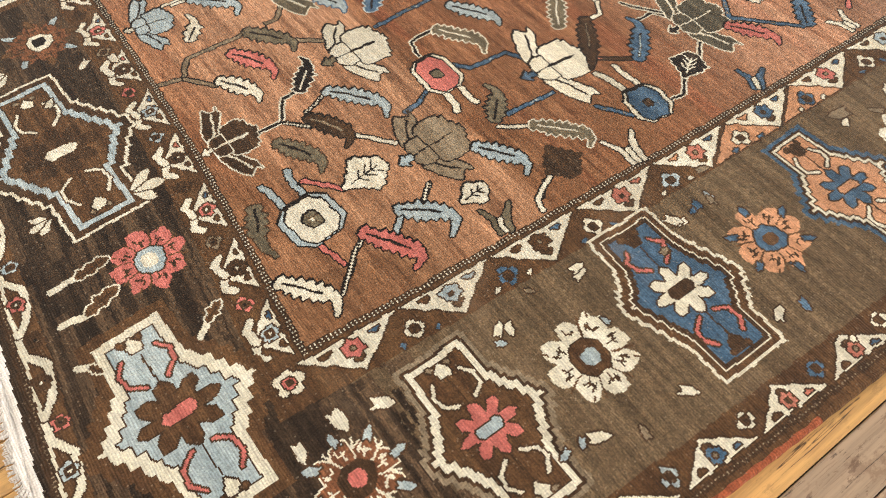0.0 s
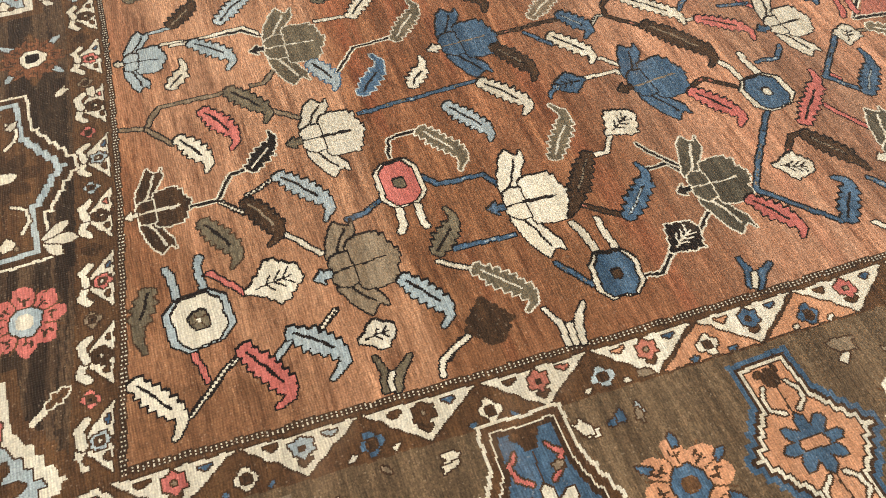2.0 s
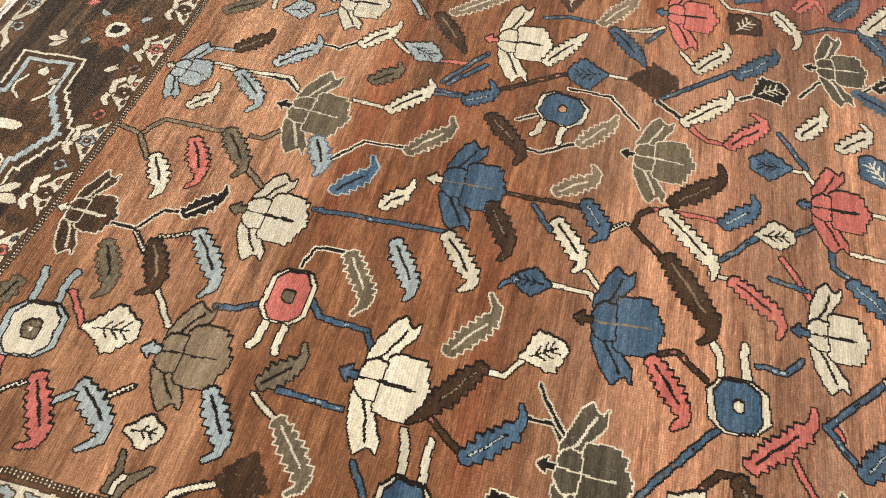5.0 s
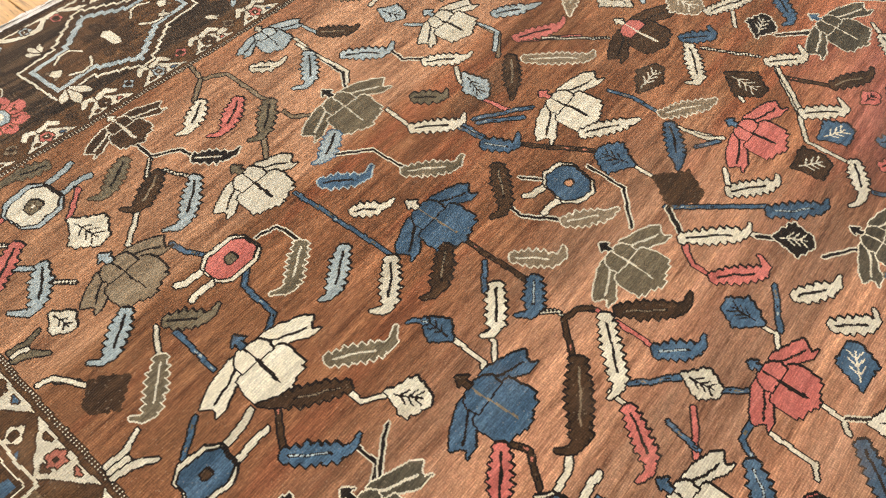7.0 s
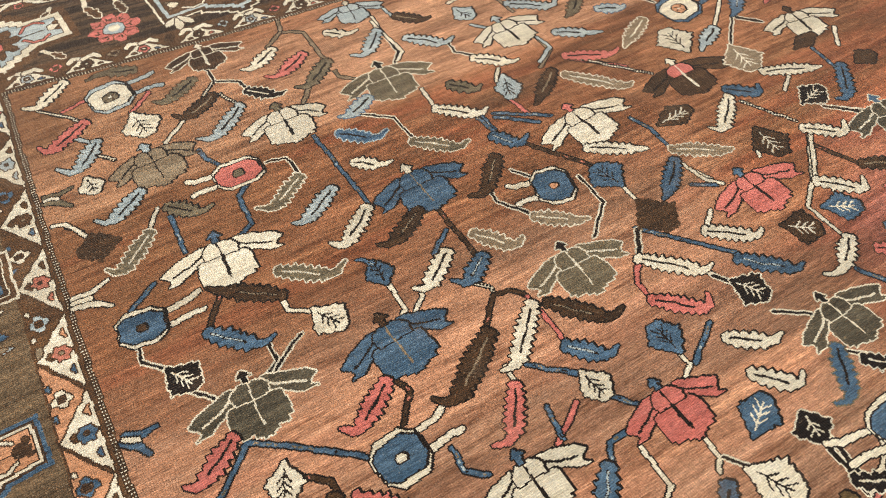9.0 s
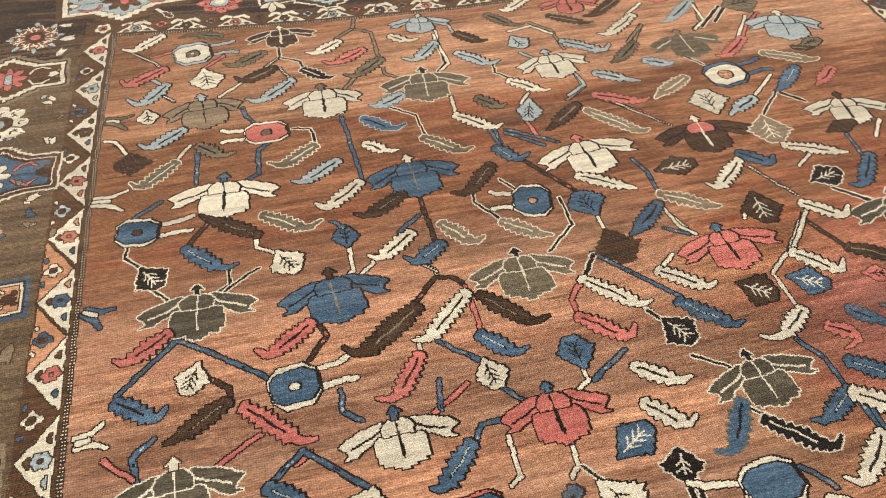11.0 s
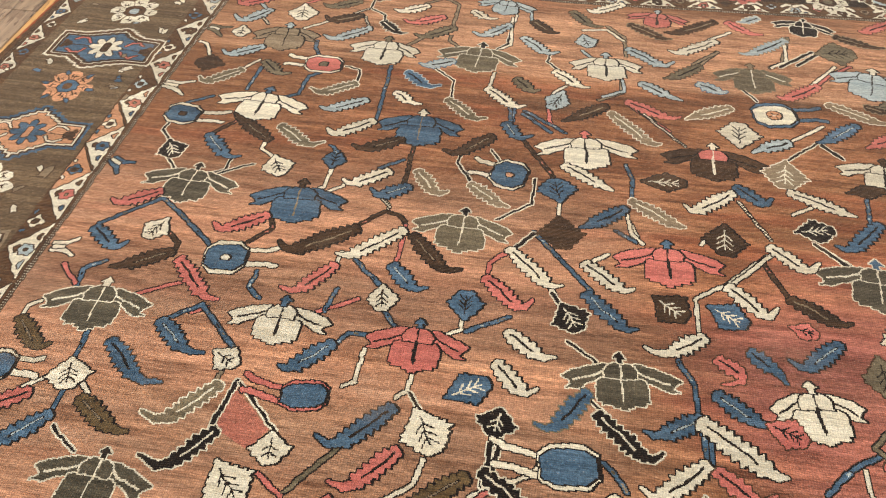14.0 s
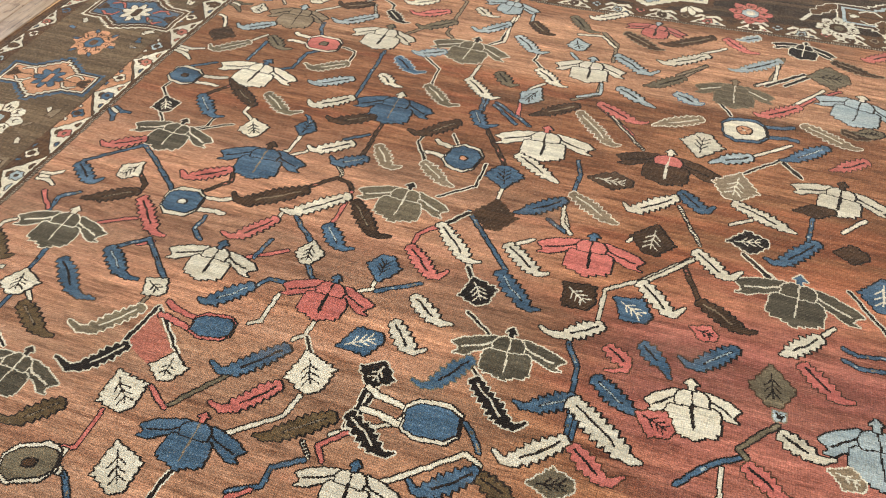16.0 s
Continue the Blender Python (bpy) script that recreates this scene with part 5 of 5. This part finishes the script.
def woven_runs(tones, who, step, x_of):
    """The far half: one mesh from runs of like knots."""
    nx, ny = tones.shape
    flat = (who.astype(np.int64) * 32 + tones).ravel()
    start = np.ones(flat.size, bool)
    start[1:] = flat[1:] != flat[:-1]
    start |= np.tile(np.arange(ny), nx) % 32 == 0
    first = np.flatnonzero(start)
    last = np.append(first[1:], flat.size) - 1
    good = flat[first] >= 0
    first, last = first[good], last[good]
    rank = np.argsort(flat[first] // 32, kind="stable")
    first, last = first[rank], last[rank]
    mine, tint = flat[first] // 32, flat[first] % 32
    xa, xb = x_of(first // ny), x_of(first // ny + 1)
    ya, yb = GY0 + (first % ny) * step, GY0 + (last % ny + 1) * step
    for a, b in grouped(mine):
        xs = np.stack([xb[a:b], xa[a:b], xa[a:b], xb[a:b]], 1).ravel()
        ys = np.stack([ya[a:b], ya[a:b], yb[a:b], yb[a:b]], 1).ravel()
        add_part(mine[a], np.stack([xs, ys, THICK + swell(xs, ys)], 1), np.arange(4 * (b - a)).reshape(-1, 4), tint[a:b], "stuff")


def woven_knots(tones, who):
    """A quad for every knot, joined at their corners; blocks of four by four like knots are one quad."""
    nx, ny = NX // 4 * 4, NY // 4 * 4
    key = (who.astype(np.int64) * 32 + tones)
    tile = key[:nx, :ny].reshape(nx // 4, 4, ny // 4, 4)
    plain = (tile == tile[:, :1, :, :1]).all(axis=(1, 3)) & (tile[:, 0, :, 0] >= 0)
    left = who >= 0
    left[:nx, :ny] &= ~np.repeat(np.repeat(plain, 4, 0), 4, 1)
    a, b = np.nonzero(left)
    p, q = np.nonzero(plain)
    i, j = np.append(a, p * 4), np.append(b, q * 4)
    size = np.append(np.ones(a.size, int), np.full(p.size, 4))
    rank = np.argsort(who[i, j], kind="stable")
    i, j, size = i[rank], j[rank], size[rank]
    mine, tint = who[i, j], tones[i, j]
    wide = NY + 1
    quad = np.stack([i * wide + j, (i + size) * wide + j, (i + size) * wide + j + size, i * wide + j + size], 1)
    for a, b in grouped(mine):
        ids, corner = np.unique(quad[a:b], return_inverse=True)
        xs, ys = GX0 + (ids // wide) * KNOT, GY0 + (ids % wide) * KNOT
        add_part(mine[a], np.stack([xs, ys, THICK + swell(xs, ys)], 1), corner.reshape(-1, 4), tint[a:b])


def split_parts(who):
    """Gives every separate patch of a part a number of its own; crumbs fall to the neighbour before them."""
    nx, ny = who.shape
    flat = who.ravel()
    start = np.ones(flat.size, bool)
    start[1:] = flat[1:] != flat[:-1]
    start[::ny] = True
    first = np.flatnonzero(start)
    last = np.append(first[1:], flat.size)
    run = (np.cumsum(start) - 1).reshape(nx, ny)
    root = list(range(first.size))

    def top(k):
        while root[k] != k:
            root[k] = root[root[k]]
            k = root[k]
        return k

    for da, db in ((0, 0), (0, 1), (1, 0)):
        a, b = run[:-1, da:ny - db], run[1:, db:ny - da]
        same = who[:-1, da:ny - db] == who[1:, db:ny - da]
        for p, q in np.unique(np.stack([a[same], b[same]], 1), axis=0):
            p, q = top(p), top(q)
            if p != q:
                root[max(p, q)] = min(p, q)
    head = np.array([top(k) for k in range(first.size)])
    size = np.bincount(head, last - first, first.size)
    value = flat[first].astype(np.int64)
    fresh, seen, new_value = {}, set(), value.copy()
    for k in range(first.size):
        h, v = int(head[k]), int(value[k])
        if v < 0:
            continue
        if size[h] < 14 and k and new_value[k - 1] >= 0:
            new_value[k] = new_value[k - 1]
            continue
        if h not in fresh:
            if v in seen:
                parts.append(parts[v])
                fresh[h] = len(parts) - 1
            else:
                seen.add(v)
                fresh[h] = v
        new_value[k] = fresh[h]
    return np.repeat(new_value, last - first).reshape(nx, ny)


woven_knots(dye, split_parts(owner))
# the other half of the design, a mirror image past the middle, in one part
REST = piece("mirrored_half", "other half of the rug, the same design mirrored")
MIDDLE = GX0 + NX * KNOT
woven_runs(dye[::-2, ::2], np.where(owner[::-2, ::2] < 0, -1, REST), KNOT * 2, lambda i: MIDDLE + i * 2 * KNOT)

# backing, so that the rug has its thickness at the edge
bm = bmesh.new()
edge = [(x, side_line(x) - 0.543) for x in np.linspace(-0.46, MIDDLE, 40)]
edge += [(2 * MIDDLE - x, y) for x, y in reversed(edge)]
edge += [(2 * MIDDLE - float(end_line(y)) + 0.444, y) for y in np.linspace(-0.50, 2.82, 30)]
edge += [(2 * MIDDLE - 0.3, FAR + 0.52), (MIDDLE, FAR - 0.02 * MIDDLE + 0.54), (0.3, FAR + 0.52)]
edge += [(float(end_line(y)) - 0.444, y) for y in np.linspace(2.82, -0.50, 40)]
ring_low = [bm.verts.new((float(x), float(y), -0.008)) for x, y in edge]
ring_top = [bm.verts.new((float(x), float(y), THICK - 0.0045)) for x, y in edge]
bm.faces.new(ring_top)
for k in range(len(edge)):
    j = (k + 1) % len(edge)
    bm.faces.new((ring_low[k], ring_low[j], ring_top[j], ring_top[k]))
bmesh.ops.recalc_face_normals(bm, faces=bm.faces)
part("backing", bm, DYES["brown"], rug, "brown woven backing and edge")

# rolled cord along the long edge
bm = bmesh.new()
rows = []
for k in range(388):
    x = -0.44 + k * 0.0139
    y = float(side_line(min(x, 2 * MIDDLE - x))) - 0.544
    r = 0.0072 + 0.0006 * math.sin(k * 1.9)
    rows.append([bm.verts.new((x, y + r * math.cos(a), 0.003 + r * 1.15 * math.sin(a))) for a in (k2 * math.pi / 4 for k2 in range(8))])
for p, q in zip(rows, rows[1:]):
    for k in range(8):
        bm.faces.new((p[k], p[(k + 1) % 8], q[(k + 1) % 8], q[k])).material_index = 1 if (len(bm.faces) // 8) // 37 % 3 == 1 else 0
bmesh.ops.recalc_face_normals(bm, faces=bm.faces)
part("edge_cord", bm, [DYES["brown"], wool("brick_wool", (164, 90, 60), (138, 74, 50), 0.3)], rug, "overcast edge cord, brown and brick red")

# cotton fringe at the end
bm = bmesh.new()
rng = random.Random(3)
y = -0.50
while y < 2.80:
    x = float(end_line(y)) - 0.440
    long, sway = rng.uniform(0.020, 0.031), rng.uniform(-0.005, 0.005)
    r = rng.uniform(0.0016, 0.0026)
    tips = []
    for s in (0.0, 0.35, 0.7, 1.0):
        px, py, pz = x - long * s, y + sway * s * s, THICK + 0.001 - 0.014 * min(1.0, s * 1.6) + 0.002 * math.sin(3 * s + y * 40)
        q = r * (1 - 0.45 * s)
        tips.append([bm.verts.new((px, py + q * math.cos(a), pz + q * math.sin(a))) for a in (0.0, 2.1, 4.2)])
    for p, q in zip(tips, tips[1:]):
        for k in range(3):
            bm.faces.new((p[k], p[(k + 1) % 3], q[(k + 1) % 3], q[k]))
    y += rng.uniform(0.0010, 0.0017)
bmesh.ops.recalc_face_normals(bm, faces=bm.faces)
part("fringe", bm, DYES["white"], rug, "short white cotton fringe")

# ---- floor boards ----
rng = random.Random(11)
BOARD, GAP = 0.086, 0.0022
shared = {}


def board_mesh(long, wood):
    key = (long, wood.name)
    if key not in shared:
        bm = bmesh.new()
        w, e, h = BOARD / 2 - GAP / 2, 0.002, 0.018
        prof = [(-w, -h), (-w, -e), (-w + e, 0), (w - e, 0), (w, -e), (w, -h)]
        ends = [[bm.verts.new((x, y, z)) for y, z in prof] for x in (-long / 2 + 0.001, long / 2 - 0.001)]
        for k in range(5):
            bm.faces.new((ends[0][k], ends[0][k + 1], ends[1][k + 1], ends[1][k]))
        for ring in ends:
            bm.faces.new(ring)
        bmesh.ops.recalc_face_normals(bm, faces=bm.faces)
        shared[key] = mesh_of("board", bm, wood)
    return shared[key]


y = Y0 - 0.023 + BOARD / 2
while y < Y1:
    x = X0
    while x < X1 - 0.05:
        long = min(rng.choice((1.8, 2.4, 3.0)) if x > X0 else rng.choice((0.6, 1.2, 1.8)), round(X1 - x, 2))
        ob = new("board", board_mesh(long, GREY_WOOD if -0.85 < y < -0.62 or (rng.random() < 0.3 and not -0.62 < y < -0.52) else BOARD_WOOD))
        ob.parent = floor
        ob.location = (x + long / 2, y, -0.008 + rng.uniform(-0.0006, 0.0006))
        x += long
    y += BOARD
